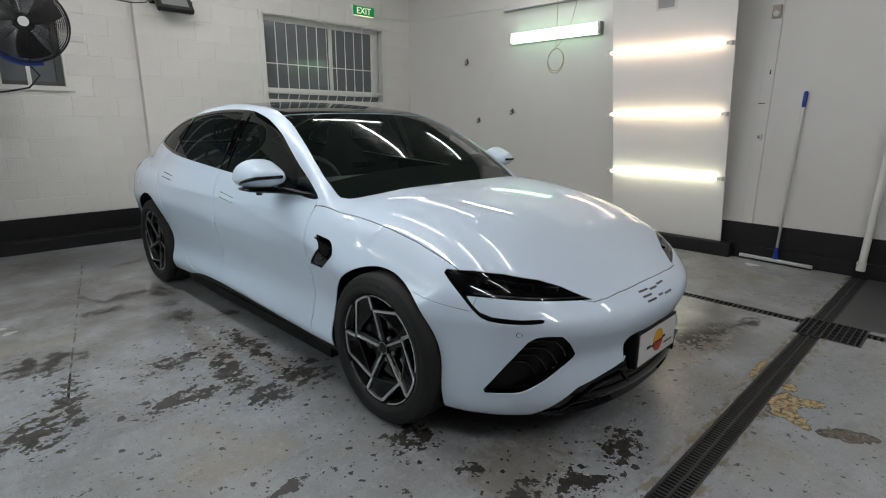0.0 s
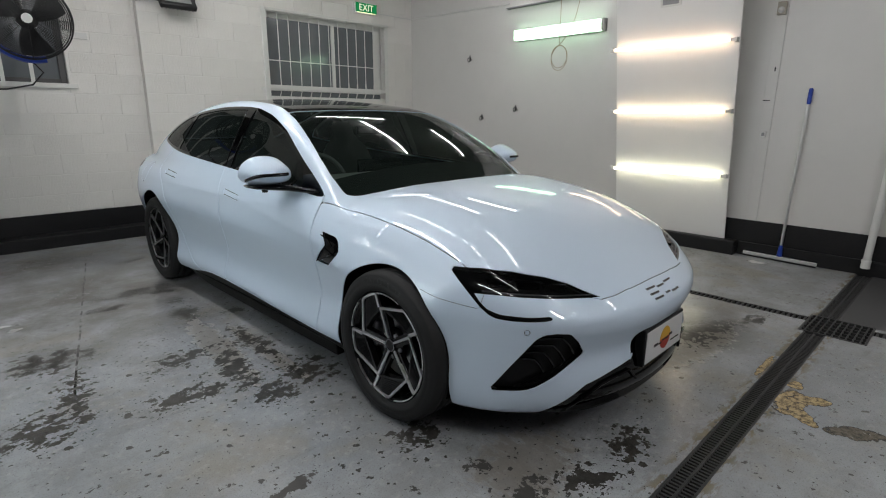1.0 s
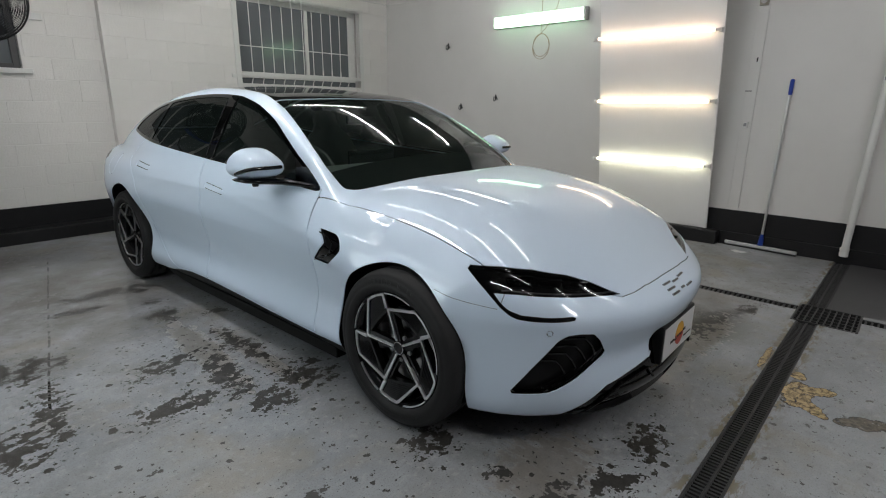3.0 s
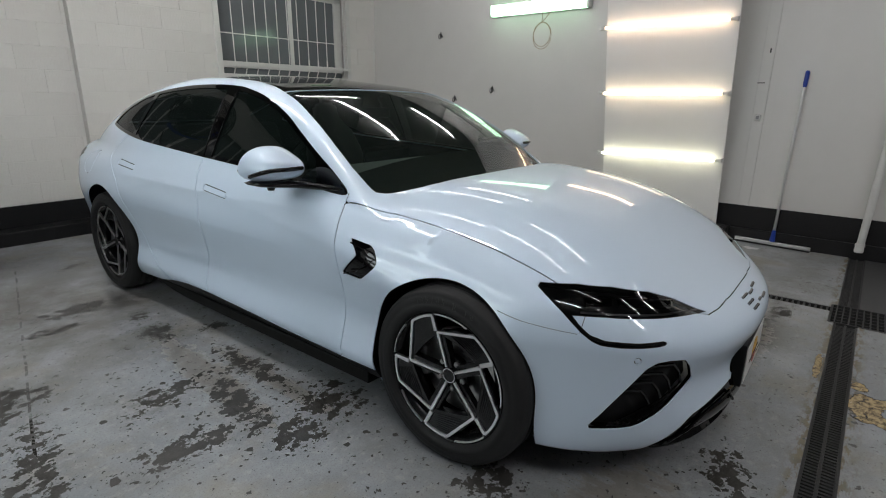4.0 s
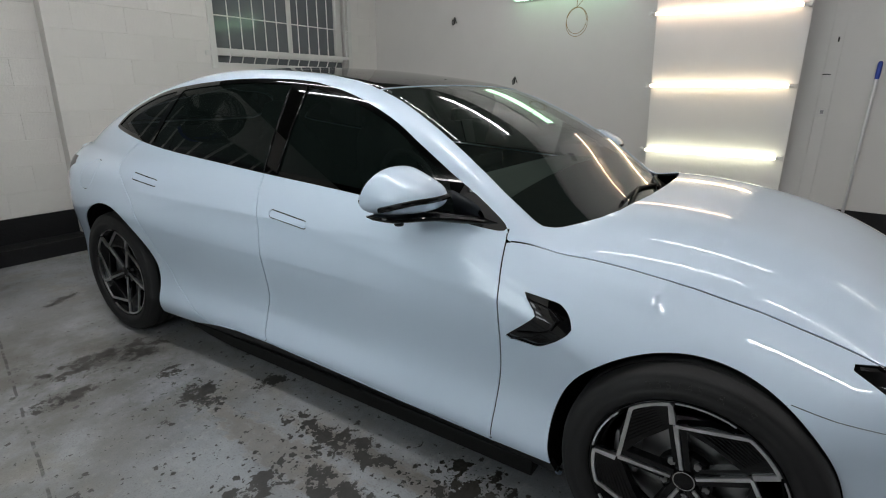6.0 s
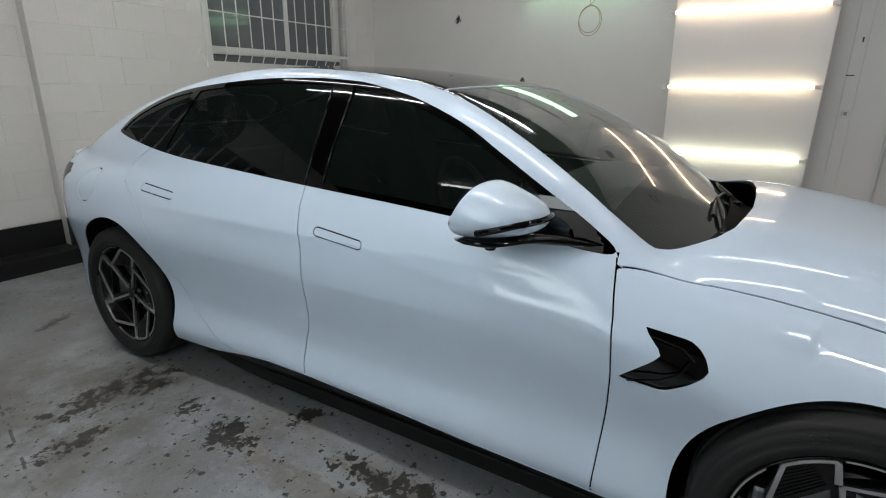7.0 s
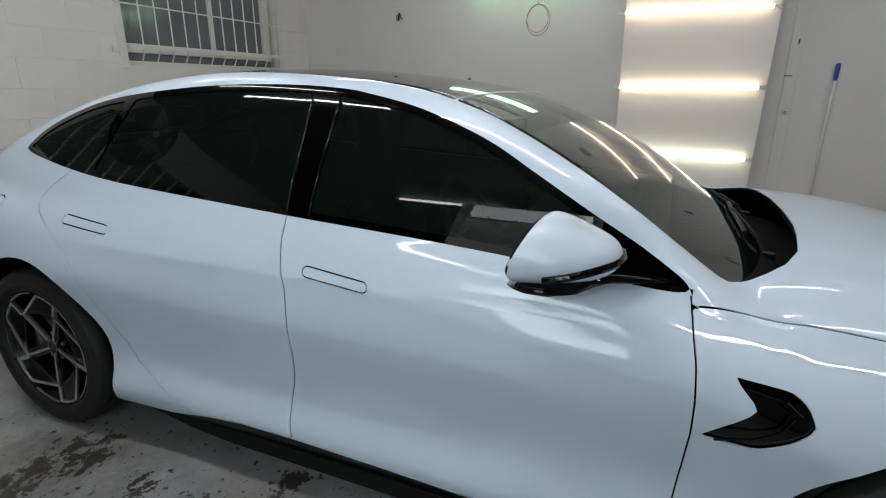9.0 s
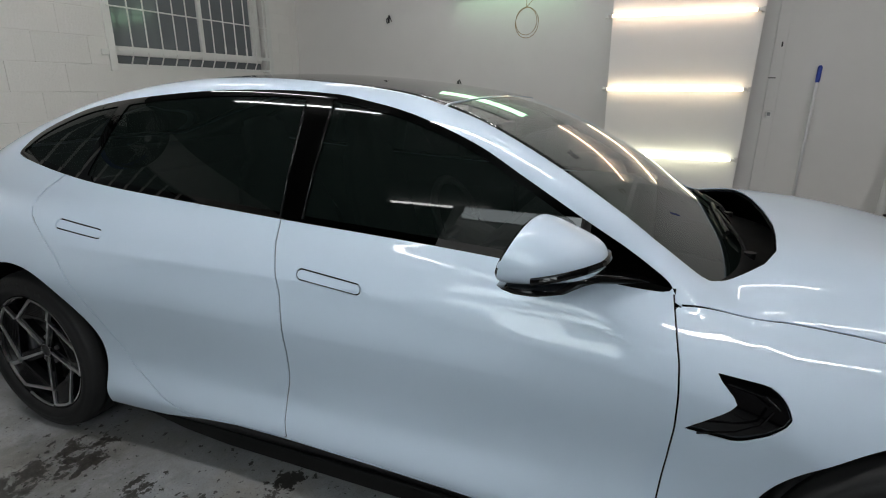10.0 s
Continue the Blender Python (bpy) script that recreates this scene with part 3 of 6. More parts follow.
M_CUT = simple("machined_alloy", (0.70, 0.70, 0.71), 0.32, metal=1.0, vary=0.05, scale=30)
M_DISC = simple("brake_disc", (0.34, 0.34, 0.34), 0.35, metal=1.0, vary=0.12, scale=25)
M_CHROME = simple("chrome", (0.72, 0.72, 0.73), 0.09, metal=1.0, vary=0.03)
M_SIDEGLASS = tinted_glass("privacy_glass", (0.09, 0.092, 0.094), haze=0.008, gloss=0.55)
M_SCREEN = tinted_glass("windscreen_glass", (0.70, 0.82, 0.75), haze=0.007, ior=1.46)
M_ROOFGLASS = tinted_glass("dark_roof_glass", (0.015, 0.015, 0.016))
M_LAMPGLASS = tinted_glass("smoked_lamp_glass", (0.30, 0.30, 0.31))
M_PILLAR = tinted_glass("gloss_black_pillar", (0.0, 0.0, 0.0))
M_LAMPIN = simple("lamp_housing", (0.008, 0.008, 0.009), 0.3, vary=0.2)
M_SEAT = simple("dark_leather", (0.07, 0.067, 0.064), 0.5, vary=0.15, bump=0.15, bump_scale=90)
M_TRIM = simple("grey_cabin_plastic", (0.11, 0.11, 0.112), 0.55, vary=0.15, bump=0.1)
M_RED = simple("tail_lamp_red", (0.012, 0.003, 0.003), 0.1, vary=0.1)


def polygon(pts, px, py):
    """Signed distance to a closed outline, negative inside."""
    pts = np.array(pts, float)
    d = np.full(px.shape, 1e9)
    inside = np.zeros(px.shape, bool)
    for a, b in zip(pts, np.roll(pts, -1, 0)):
        e = b - a
        wx, wy = px - a[0], py - a[1]
        t = np.clip((wx * e[0] + wy * e[1]) / (e @ e + 1e-12), 0, 1)
        d = np.minimum(d, np.hypot(wx - e[0] * t, wy - e[1] * t))
        cross = (a[1] > py) != (b[1] > py)
        with np.errstate(divide="ignore", invalid="ignore"):
            xi = (b[0] - a[0]) * (py - a[1]) / (b[1] - a[1]) + a[0]
        inside ^= cross & (px < xi)
    return np.where(inside, -d, d)


def rounded(pts, n=6):
    """The outline with its corners softened by a closed spline through the points."""
    p = [np.array(q, float) for q in pts]
    out = []
    for i in range(len(p)):
        a, b, c, d = p[i - 1], p[i], p[(i + 1) % len(p)], p[(i + 2) % len(p)]
        for k in range(n):
            t = k / n
            out.append(0.5 * ((2 * b) + (c - a) * t + (2 * a - 5 * b + 4 * c - d) * t * t + (3 * b - a - 3 * c + d) * t ** 3))
    return out


SIDE_VIEW = lambda c: (c[:, 1], c[:, 2])
TOP_VIEW = lambda c: (c[:, 0], c[:, 1])
FRONT_VIEW = lambda c: (c[:, 0], c[:, 2])
CORNER_VIEW = lambda c: ((c[:, 0] + c[:, 1]) * 0.7071, c[:, 2])


def outline(pts, view, grow=0.0):
    return lambda c: polygon(pts, *view(c)) - grow


def fine_net(c):
    """Places with narrow outlines: the lamps, the door handles and the charge flap."""
    if c.y < -0.22:
        return 0.50 < c.z < 0.80 and c.x > 0.33
    return c.x > 0.6 and ((1.40 < c.y < 1.66 and 0.82 < c.z < 0.90) or (2.50 < c.y < 2.80 and 0.865 < c.z < 0.945) or (3.09 < c.y < 3.33 and 0.78 < c.z < 0.975))


class Skin:
    """The half body with a panel number on every face."""

    def __init__(self):
        pts = skin_points()
        ni, nj = pts.shape[:2]
        self.bm = bmesh.new()
        vs = [self.bm.verts.new(q) for q in pts.reshape(-1, 3)]
        for i in range(ni - 1):
            for j in range(nj - 1):
                a = i * nj + j
                self.bm.faces.new((vs[a], vs[a + nj], vs[a + nj + 1], vs[a + 1]))
        bmesh.ops.remove_doubles(self.bm, verts=self.bm.verts, dist=2e-5)
        # a finer net round the lamps, whose outlines are narrow
        near = [q for q in self.bm.faces if fine_net(q.calc_center_median())]
        before = len(self.bm.verts)
        bmesh.ops.subdivide_edges(self.bm, edges=list({e for q in near for e in q.edges}), cuts=2, use_grid_fill=True)
        self.bm.verts.ensure_lookup_table()
        fresh = self.bm.verts[before:]
        co = np.array([v.co[:] for v in fresh])
        for _ in range(4):
            h = 2e-4
            g = np.stack([solid(*(co + d).T) - solid(*(co - d).T) for d in np.eye(3) * h], 1) / (2 * h)
            co = co - g * (solid(*co.T) / ((g * g).sum(1) + 1e-9))[:, None]
        for v, q in zip(fresh, co):
            v.co = q
        self.tag = self.bm.faces.layers.int.new("panel")
        self.names = ["body"]

    def number(self, name):
        if name not in self.names:
            self.names.append(name)
        return self.names.index(name)

    def cut(self, f, name, among=("body",), where=None):
        bm, tag = self.bm, self.tag
        ok_tags = {self.number(a) for a in among}
        target = self.number(name)
        bm.verts.index_update()
        co = np.array([v.co[:] for v in bm.verts])
        val = f(co)
        val[np.abs(val) < 3e-5] = 3e-5
        ok = np.ones(len(co), bool) if where is None else where(co)
        edges = list(bm.edges)
        ev = np.array([(e.verts[0].index, e.verts[1].index) for e in edges])
        hit = np.nonzero(ok[ev[:, 0]] & ok[ev[:, 1]] & ((val[ev[:, 0]] < 0) != (val[ev[:, 1]] < 0)))[0]
        made = set()
        for k in hit:
            e = edges[k]
            if not any(q[tag] in ok_tags for q in e.link_faces):
                continue
            a, b = val[ev[k, 0]], val[ev[k, 1]]
            made.add(bmesh.utils.edge_split(e, e.verts[0], float(a / (a - b)))[1])
        for q in {q for v in made for q in v.link_faces if q[tag] in ok_tags}:
            vs = [v for v in q.verts if v in made]
            if len(vs) == 2:
                try:
                    bmesh.utils.face_split(q, vs[0], vs[1])
                except ValueError:
                    pass
            elif len(vs) == 4:
                try:
                    half, _ = bmesh.utils.face_split(q, vs[0], vs[1])
                    for r in (q, half):
                        if r is not None and vs[2] in r.verts and vs[3] in r.verts:
                            bmesh.utils.face_split(r, vs[2], vs[3])
                            break
                except ValueError:
                    pass
        faces = [q for q in bm.faces if q[tag] in ok_tags]
        if not faces:
            return
        mid = np.array([q.calc_center_median()[:] for q in faces])
        inside = f(mid) < 0
        if where is not None:
            inside &= where(mid)
        for q, i in zip(faces, inside):
            if i:
                q[tag] = target

    def panel(self, pts, view, name, gap=0.004, among=("body",), where=None):
        """A panel with an open shut line round it."""
        self.cut(outline(pts, view, gap / 2), "fresh", among, where)
        self.cut(outline(pts, view, -gap / 2), name, ("fresh",), where)
        fresh, shut = self.number("fresh"), self.number("gap")
        for q in self.bm.faces:
            if q[self.tag] == fresh:
                q[self.tag] = shut


def normals_at(co, field=solid):
    h = 2e-4
    g = np.stack([field(*(co + d).T) - field(*(co - d).T) for d in np.eye(3) * h], 1)
    return g / (np.linalg.norm(g, axis=1, keepdims=True) + 1e-12)


SKIN = Skin()
beside = lambda lo=0.5: (lambda c: c[:, 0] > lo)
above = lambda lo: (lambda c: c[:, 2] > lo)

# wheel openings
ARCH_F, ARCH_R = (0.020, 0.345, 0.368), (2.957, 0.355, 0.395)
for cy, cz, r in (ARCH_F, ARCH_R):
    # the front edge of each opening drops straight down below the axle
    SKIN.cut(lambda c: np.hypot(c[:, 1] - cy, np.where((c[:, 1] < cy) & (cy < 1), np.maximum(c[:, 2] - cz, 0), c[:, 2] - cz)) - r, "arch", where=beside(0.42))
SKIN.cut(lambda c: c[:, 2] - 0.179, "under")
SKIN.cut(lambda c: np.hypot(c[:, 0] * 0, (c[:, 2] - 0.0)) - 0.2, "under", where=lambda c: c[:, 0] < 0.55)

# lamps and intakes of the nose
HEADLAMP = [(u * 0.7071, z) for u, z in (
    (0.504, 0.745), (0.487, 0.757), (0.330, 0.761), (0.173, 0.751), (-0.022, 0.723), (-0.152, 0.693), (-0.277, 0.655), (-0.343, 0.638), (-0.240, 0.645), (-0.128, 0.654),
    (0.065, 0.669), (0.247, 0.679), (0.381, 0.680), (0.352, 0.652), (0.313, 0.627), (0.248, 0.612), (0.100, 0.606), (-0.020, 0.607), (-0.036, 0.602), (-0.034, 0.595),
    (0.010, 0.591), (0.100, 0.589), (0.188, 0.590), (0.265, 0.595), (0.305, 0.606), (0.351, 0.632), (0.427, 0.690))]
INTAKE = [(u * 0.7071, z) for u, z in (
    (0.299, 0.289), (0.183, 0.401), (0.053, 0.516), (0.005, 0.537), (-0.06, 0.541), (-0.139, 0.535), (-0.189, 0.497), (-0.239, 0.435), (-0.205, 0.412), (-0.130, 0.381),
    (-0.024, 0.338), (0.056, 0.306), (0.10, 0.297), (0.177, 0.293))]
ahead = lambda c: (c[:, 1] < -0.15) & (c[:, 2] > 0.22)
SKIN.cut(outline(HEADLAMP, CORNER_VIEW), "lamp", where=ahead)
SKIN.cut(outline(INTAKE, CORNER_VIEW), "intake", where=ahead)
GRILLE = [(0.665, 0.10), (0.637, 0.194), (0.570, 0.250), (0.506, 0.299), (0.380, 0.331), (0.248, 0.356), (0.252, 0.440), (0.225, 0.464), (-0.1, 0.478), (-0.1, 0.10)]
SKIN.cut(outline(GRILLE, FRONT_VIEW), "grille", where=lambda c: c[:, 1] < -0.45)

# glass
DLO = [(0.606, 0.938), (0.692, 1.010), (0.842, 1.092), (0.996, 1.176), (1.15, 1.256), (1.36, 1.330), (1.556, 1.371), (1.660, 1.385), (1.85, 1.395),
       (2.13, 1.393), (2.44, 1.370), (2.69, 1.338), (2.85, 1.297), (3.03, 1.225), (3.135, 1.150), (3.125, 1.132), (3.03, 1.114), (2.77, 1.082), (2.53, 1.06), (2.18, 1.038),
       (1.735, 1.013), (1.36, 0.995), (1.036, 0.975), (0.80, 0.953)]
DLO = rounded(DLO, 4)
cabin = lambda c: (c[:, 2] > 0.90) & (c[:, 0] > 0.42) & (c[:, 1] > 0.55)
SKIN.cut(outline(DLO, SIDE_VIEW), "window_trim", where=cabin)
PANE = outline(DLO, SIDE_VIEW, -0.020)
between = lambda y0, y1, lean=0.0: (lambda c: np.maximum(y0 + lean * (c[:, 2] - 1.2) - c[:, 1], c[:, 1] - y1 - lean * (c[:, 2] - 1.2)))
SKIN.cut(lambda c: np.maximum(PANE(c), np.maximum(0.80 + 0.5 * (c[:, 2] - 0.98) - c[:, 1], c[:, 1] - 1.65 - 0.06 * (1.2 - c[:, 2]))), "front_window", ("window_trim",), cabin)
SKIN.cut(lambda c: np.maximum(PANE(c), np.maximum(1.742 - c[:, 1], c[:, 1] - 2.60 - 0.45 * (1.18 - c[:, 2]))), "rear_window", ("window_trim",), cabin)
SKIN.cut(lambda c: np.maximum(PANE(c), 2.645 + 0.45 * (1.18 - c[:, 2]) - c[:, 1]), "quarter_window", ("window_trim",), cabin)
SKIN.cut(lambda c: np.abs(c[:, 1] - 1.735) - 0.002, "gap", ("window_trim",), cabin)

HOOD_BACK = [(0.815, 0.594), (0.725, 0.525), (0.67, 0.465), (0.634, 0.427), (0.584, 0.384), (0.50, 0.347), (0.35, 0.325), (0.22, 0.312), (-0.10, 0.306)]
SCREEN_LOW = [(-0.10, 0.420), (0.22, 0.426), (0.45, 0.450), (0.60, 0.484), (0.68, 0.512), (0.724, 0.535)]
SCREEN = SCREEN_LOW + [(0.724, 0.66), (0.705, 0.78), (0.667, 0.945), (0.620, 1.145), (0.598, 1.272), (0.25, 1.264), (-0.10, 1.262)]
ROOF_PANE = [(-0.10, 1.267), (0.25, 1.269), (0.597, 1.277), (0.568, 1.40), (0.540, 1.6), (0.528, 1.9), (0.524, 2.3), (0.525, 2.7), (0.25, 2.74), (-0.10, 2.75)]
BACK_PANE = [(-0.10, 2.756), (0.25, 2.746), (0.525, 2.706), (0.535, 3.0), (0.525, 3.3), (0.48, 3.5), (0.25, 3.57), (-0.10, 3.59)]
top_side = above(0.86)
SKIN.cut(outline(SCREEN, TOP_VIEW), "windscreen", where=top_side)
SKIN.cut(outline(ROOF_PANE, TOP_VIEW), "roof_glass", where=above(1.1))
SKIN.cut(outline(BACK_PANE, TOP_VIEW), "back_glass", where=above(1.0))
SKIN.cut(outline(HOOD_BACK[1:] + SCREEN_LOW, TOP_VIEW), "cowl", where=lambda c: (c[:, 2] > 0.86) & (c[:, 1] < 0.75))

# slivers of skin left between the two cuts belong to the glass
OPENING = outline(HOOD_BACK[1:][::-1] + SCREEN[6:], TOP_VIEW, -0.002)
loose = [q for q in SKIN.bm.faces if q[SKIN.tag] == 0 and q.calc_center_median().z > 0.86]
for q, d in zip(loose, OPENING(np.array([q.calc_center_median()[:] for q in loose]))):
    if d < 0:
        q[SKIN.tag] = SKIN.number("windscreen")

HOOD = [(-0.10, -0.767), (0.0, -0.767), (0.104, -0.767), (0.190, -0.7645), (0.211, -0.760), (0.249, -0.760), (0.312, -0.757), (0.398, -0.742), (0.44, -0.715), (0.52, -0.645), (0.62, -0.565),
        (0.71, -0.465), (0.772, -0.370), (0.767, -0.30), (0.763, -0.20), (0.758, -0.10), (0.758, 0.06), (0.766, 0.22), (0.778, 0.36), (0.797, 0.48), (0.822, 0.601), *HOOD_BACK[1:]]
SKIN.panel(HOOD, TOP_VIEW, "hood", 0.0034, where=lambda c: (c[:, 2] > 0.58) & (c[:, 1] < 0.75))

# the hood's rear corner closes onto the pillar foot with no open line
for q in SKIN.bm.faces:
    if q[SKIN.tag] == SKIN.number("gap"):
        c = q.calc_center_median()
        if 0.70 < c.x < 0.812 and abs((c.y - 0.525) - (c.x - 0.725) * 0.767) < 0.014 and c.y > 0.50:
            q[SKIN.tag] = SKIN.number("body")

# doors, flap, bumper
FRONT_LINE = [(0.603, 0.942), (0.590, 0.87), (0.576, 0.80), (0.569, 0.72), (0.566, 0.63), (0.571, 0.52), (0.580, 0.40), (0.586, 0.27), (0.588, 0.238)]
B_LINE = [(1.737, 0.262), (1.745, 0.33), (1.741, 0.40), (1.722, 0.50), (1.706, 0.60), (1.698, 0.71), (1.703, 0.80), (1.722, 0.88), (1.736, 0.95), (1.736, 1.02)]
FRONT_DOOR = FRONT_LINE + [(1.0, 0.240), (1.35, 0.252)] + B_LINE + [(1.66, 1.06), (0.90, 1.03), (0.70, 0.982), (0.626, 0.948)]
REAR_LINE = [(2.165, 0.243), (2.28, 0.288), (2.43, 0.39), (2.517, 0.51), (2.581, 0.655), (2.69, 0.80), (2.80, 0.885), (2.895, 0.935), (2.928, 0.962), (2.90, 1.0), (2.865, 1.026), (2.76, 1.085)]
REAR_DOOR = B_LINE[::-1] + [(1.95, 0.262), (2.09, 0.250)] + REAR_LINE + [(2.7, 1.2), (1.8, 1.2)]
door_side = lambda c: (c[:, 0] > 0.6) & (c[:, 1] > 0.45) & (c[:, 1] < 3.2)
SKIN.panel(FRONT_DOOR, SIDE_VIEW, "front_door", 0.0044, where=door_side)
SKIN.panel(REAR_DOOR, SIDE_VIEW, "rear_door", 0.004, where=door_side)


def handle_shape(y0, z0, y1, z1, r):
    out = []
    a = math.atan2(z1 - z0, y1 - y0)
    for k in range(9):
        out.append((y0 + r * math.cos(a + math.pi / 2 + math.pi * k / 8), z0 + r * math.sin(a + math.pi / 2 + math.pi * k / 8)))
    for k in range(9):
        out.append((y1 + r * math.cos(a - math.pi / 2 + math.pi * k / 8), z1 + r * math.sin(a - math.pi / 2 + math.pi * k / 8)))
    return out


SKIN.panel(handle_shape(1.435, 0.850, 1.625, 0.869, 0.0155), SIDE_VIEW, "front_handle", 0.0042, ("front_door",), beside(0.6))
SKIN.panel(handle_shape(2.490, 0.902, 2.708, 0.918, 0.0155), SIDE_VIEW, "rear_handle", 0.0042, ("rear_door",), beside(0.6))
SKIN.panel([(3.21 + 0.088 * math.cos(k / 18 * math.pi), 0.878 + 0.076 * math.sin(k / 18 * math.pi)) for k in range(36)], SIDE_VIEW, "charge_flap", 0.0038, where=beside(0.6))
VENT = [(0.500, 0.791), (0.388, 0.776), (0.362, 0.760), (0.345, 0.737), (0.338, 0.714), (0.345, 0.699), (0.379, 0.668), (0.425, 0.635), (0.444, 0.629), (0.553, 0.632),
        (0.452, 0.723), (0.447, 0.735)]
SKIN.cut(outline(VENT, SIDE_VIEW), "fender_vent", where=beside(0.6))
SILL = [(0.36, 0.10), (0.36, 0.242), (0.585, 0.233), (1.0, 0.234), (1.35, 0.246), (1.73, 0.258), (1.95, 0.258), (2.08, 0.246), (2.17, 0.232), (2.30, 0.205), (2.56, 0.19), (2.56, 0.10)]
SKIN.cut(outline(SILL, SIDE_VIEW), "sill", ("body", "front_door", "rear_door", "gap"), where=beside(0.55))
BUMPER = [(-0.185, 0.656), (-0.287, 0.641), (-0.462, 0.625), (-0.475, 0.80), (-1.2, 0.80), (-1.2, 0.0), (-0.185, 0.0)]
SKIN.panel(BUMPER, SIDE_VIEW, "front_bumper", 0.002, where=lambda c: c[:, 1] < -0.10)
SKIN.cut(outline([(3.475, 0.915), (3.53, 0.950), (4.2, 0.955), (4.2, 0.865), (3.52, 0.875)], SIDE_VIEW), "tail_lamp", where=lambda c: c[:, 1] > 3.3)
SKIN.panel([(0.100 * 0.7071 + 0.011 * math.cos(k / 8 * math.pi), 0.546 + 0.011 * math.sin(k / 8 * math.pi)) for k in range(16)], CORNER_VIEW, "parking_sensor", 0.003, ("front_bumper",), ahead)


def panel_mesh(name, tags, mirror, depth=0.004, sink=0.0, field=solid):
    """The faces of some panels as one mesh: mirror -1 for the right side, 1 for the left, 0 for both joined. Its rim is turned in by depth."""
    nums = {SKIN.number(t) for t in tags}
    idx, co, faces = {}, [], []
    for q in SKIN.bm.faces:
        if q[SKIN.tag] in nums:
            f = []
            for v in q.verts:
                if v not in idx:
                    idx[v] = len(co)
                    co.append(v.co[:])
                f.append(idx[v])
            faces.append(f)
    co = np.array(co)
    nor = normals_at(co, field)
    co = co - nor * sink
    sides = (1, -1) if mirror == 0 else (mirror,)
    V, N, F = [], [], []
    for s in sides:
        flip = np.array([s, 1, 1])
        base = len(V)
        V += list(co * flip)
        N += list(nor * flip)
        # rows of the skin run so that the left half faces outward as listed
        F += [[base + i for i in (f if s > 0 else f[::-1])] for f in faces]
        if depth:
            use = {}
            for f in faces:
                for a, b in zip(f, f[1:] + f[:1]):
                    use.setdefault((min(a, b), max(a, b)), []).append((a, b))
            for (a, b), got in use.items():
                if len(got) == 1 and not (co[a][0] < 1e-4 and co[b][0] < 1e-4):
                    a, b = got[0]
                    k = len(V)
                    e = co[b] - co[a]
                    n4 = np.cross(e, nor[a])
                    n4 = n4 / (np.linalg.norm(n4) + 1e-12) * flip
                    for p in (co[a], co[b], co[b] - nor[b] * depth, co[a] - nor[a] * depth):
                        V.append(p * flip)
                        N.append(n4)
                    F.append([k + 3, k + 2, k + 1, k] if s > 0 else [k, k + 1, k + 2, k + 3])
    me = bpy.data.meshes.new(name)
    me.from_pydata([tuple(v) for v in V], [], F)
    me.shade_smooth()
    me.normals_split_custom_set_from_vertices([tuple(n) for n in N])
    return me


def panel_part(name, tags, mirror, mat, parent, label="", **kw):
    me = panel_mesh(name, tags, mirror, **kw)
    me.materials.append(mat)
    ob = new(name, me)
    ob.parent = parent
    if label:
        ob["label"] = label
    return ob


car = empty("car", CAR, "clean white four-door saloon car with black wheels and dark glass", "car")
panel_part("body", ("body",), 0, M_PAINT, car, depth=0.005)
panel_part("inner_shell", ("body", "hood", "front_door", "rear_door", "front_bumper", "gap", "charge_flap", "front_handle", "rear_handle"), 0, M_SHELL, car, depth=0, sink=0.016)
panel_part("hood", ("hood",), 0, M_PAINT, car, "white hood with a soft crease along each side")
panel_part("front_bumper", ("front_bumper",), 0, M_PAINT, car)
panel_part("roof_glass", ("roof_glass",), 0, M_ROOFGLASS, car, "black glass roof", depth=0, sink=0.002)
panel_part("rear_screen", ("back_glass",), 0, M_SIDEGLASS, car, depth=0, sink=0.003)


def screen_edge(y):
    return np.interp(y, [0.30, 0.535, 0.66, 0.78, 0.945, 1.145, 1.272], [0.642, 0.724, 0.724, 0.705, 0.667, 0.620, 0.598])


def canopy_sheet(name, back, ahead_of, mat, label, lift=0.0, nu=72, nv=64, dip=0.0, narrow=1.0):
    """A sheet on the upper body between two lines across the car, given as y at a share u of the half width."""
    u = np.linspace(-1, 1, nu + 1)[None, :] + np.zeros((nv + 1, 1))
    v = np.linspace(0, 1, nv + 1)[:, None]
    y = ahead_of(u) + (back(u) - ahead_of(u)) * v
    x = u * screen_edge(y) * narrow
    z = canopy_z(x, y) + lift - dip * (1 - v) ** 2
    co = np.stack([x, y, z], -1).reshape(-1, 3)
    F = [(i * (nu + 1) + j, i * (nu + 1) + j + 1, (i + 1) * (nu + 1) + j + 1, (i + 1) * (nu + 1) + j) for i in range(nv) for j in range(nu)]
    me = bpy.data.meshes.new(name)
    me.from_pydata([tuple(p) for p in co], [], F)
    me.shade_smooth()
    me.materials.append(mat)
    ob = new(name, me)
    ob.parent = car
    ob["label"] = label
    return ob


SCREEN_FOOT = lambda u: 0.372 + 0.10 * np.abs(u) ** 3
canopy_sheet("windscreen", lambda u: 1.266 + 0.006 * np.abs(u), SCREEN_FOOT, M_SCREEN, "clear windscreen mirroring the ceiling tubes", -0.003)
canopy_sheet("dash_cover", lambda u: 0.66 + 0 * u, lambda u: SCREEN_FOOT(u) - 0.08, M_COWL, "dark cover under the windscreen foot", -0.035, 40, 12, 0.0, 0.96)
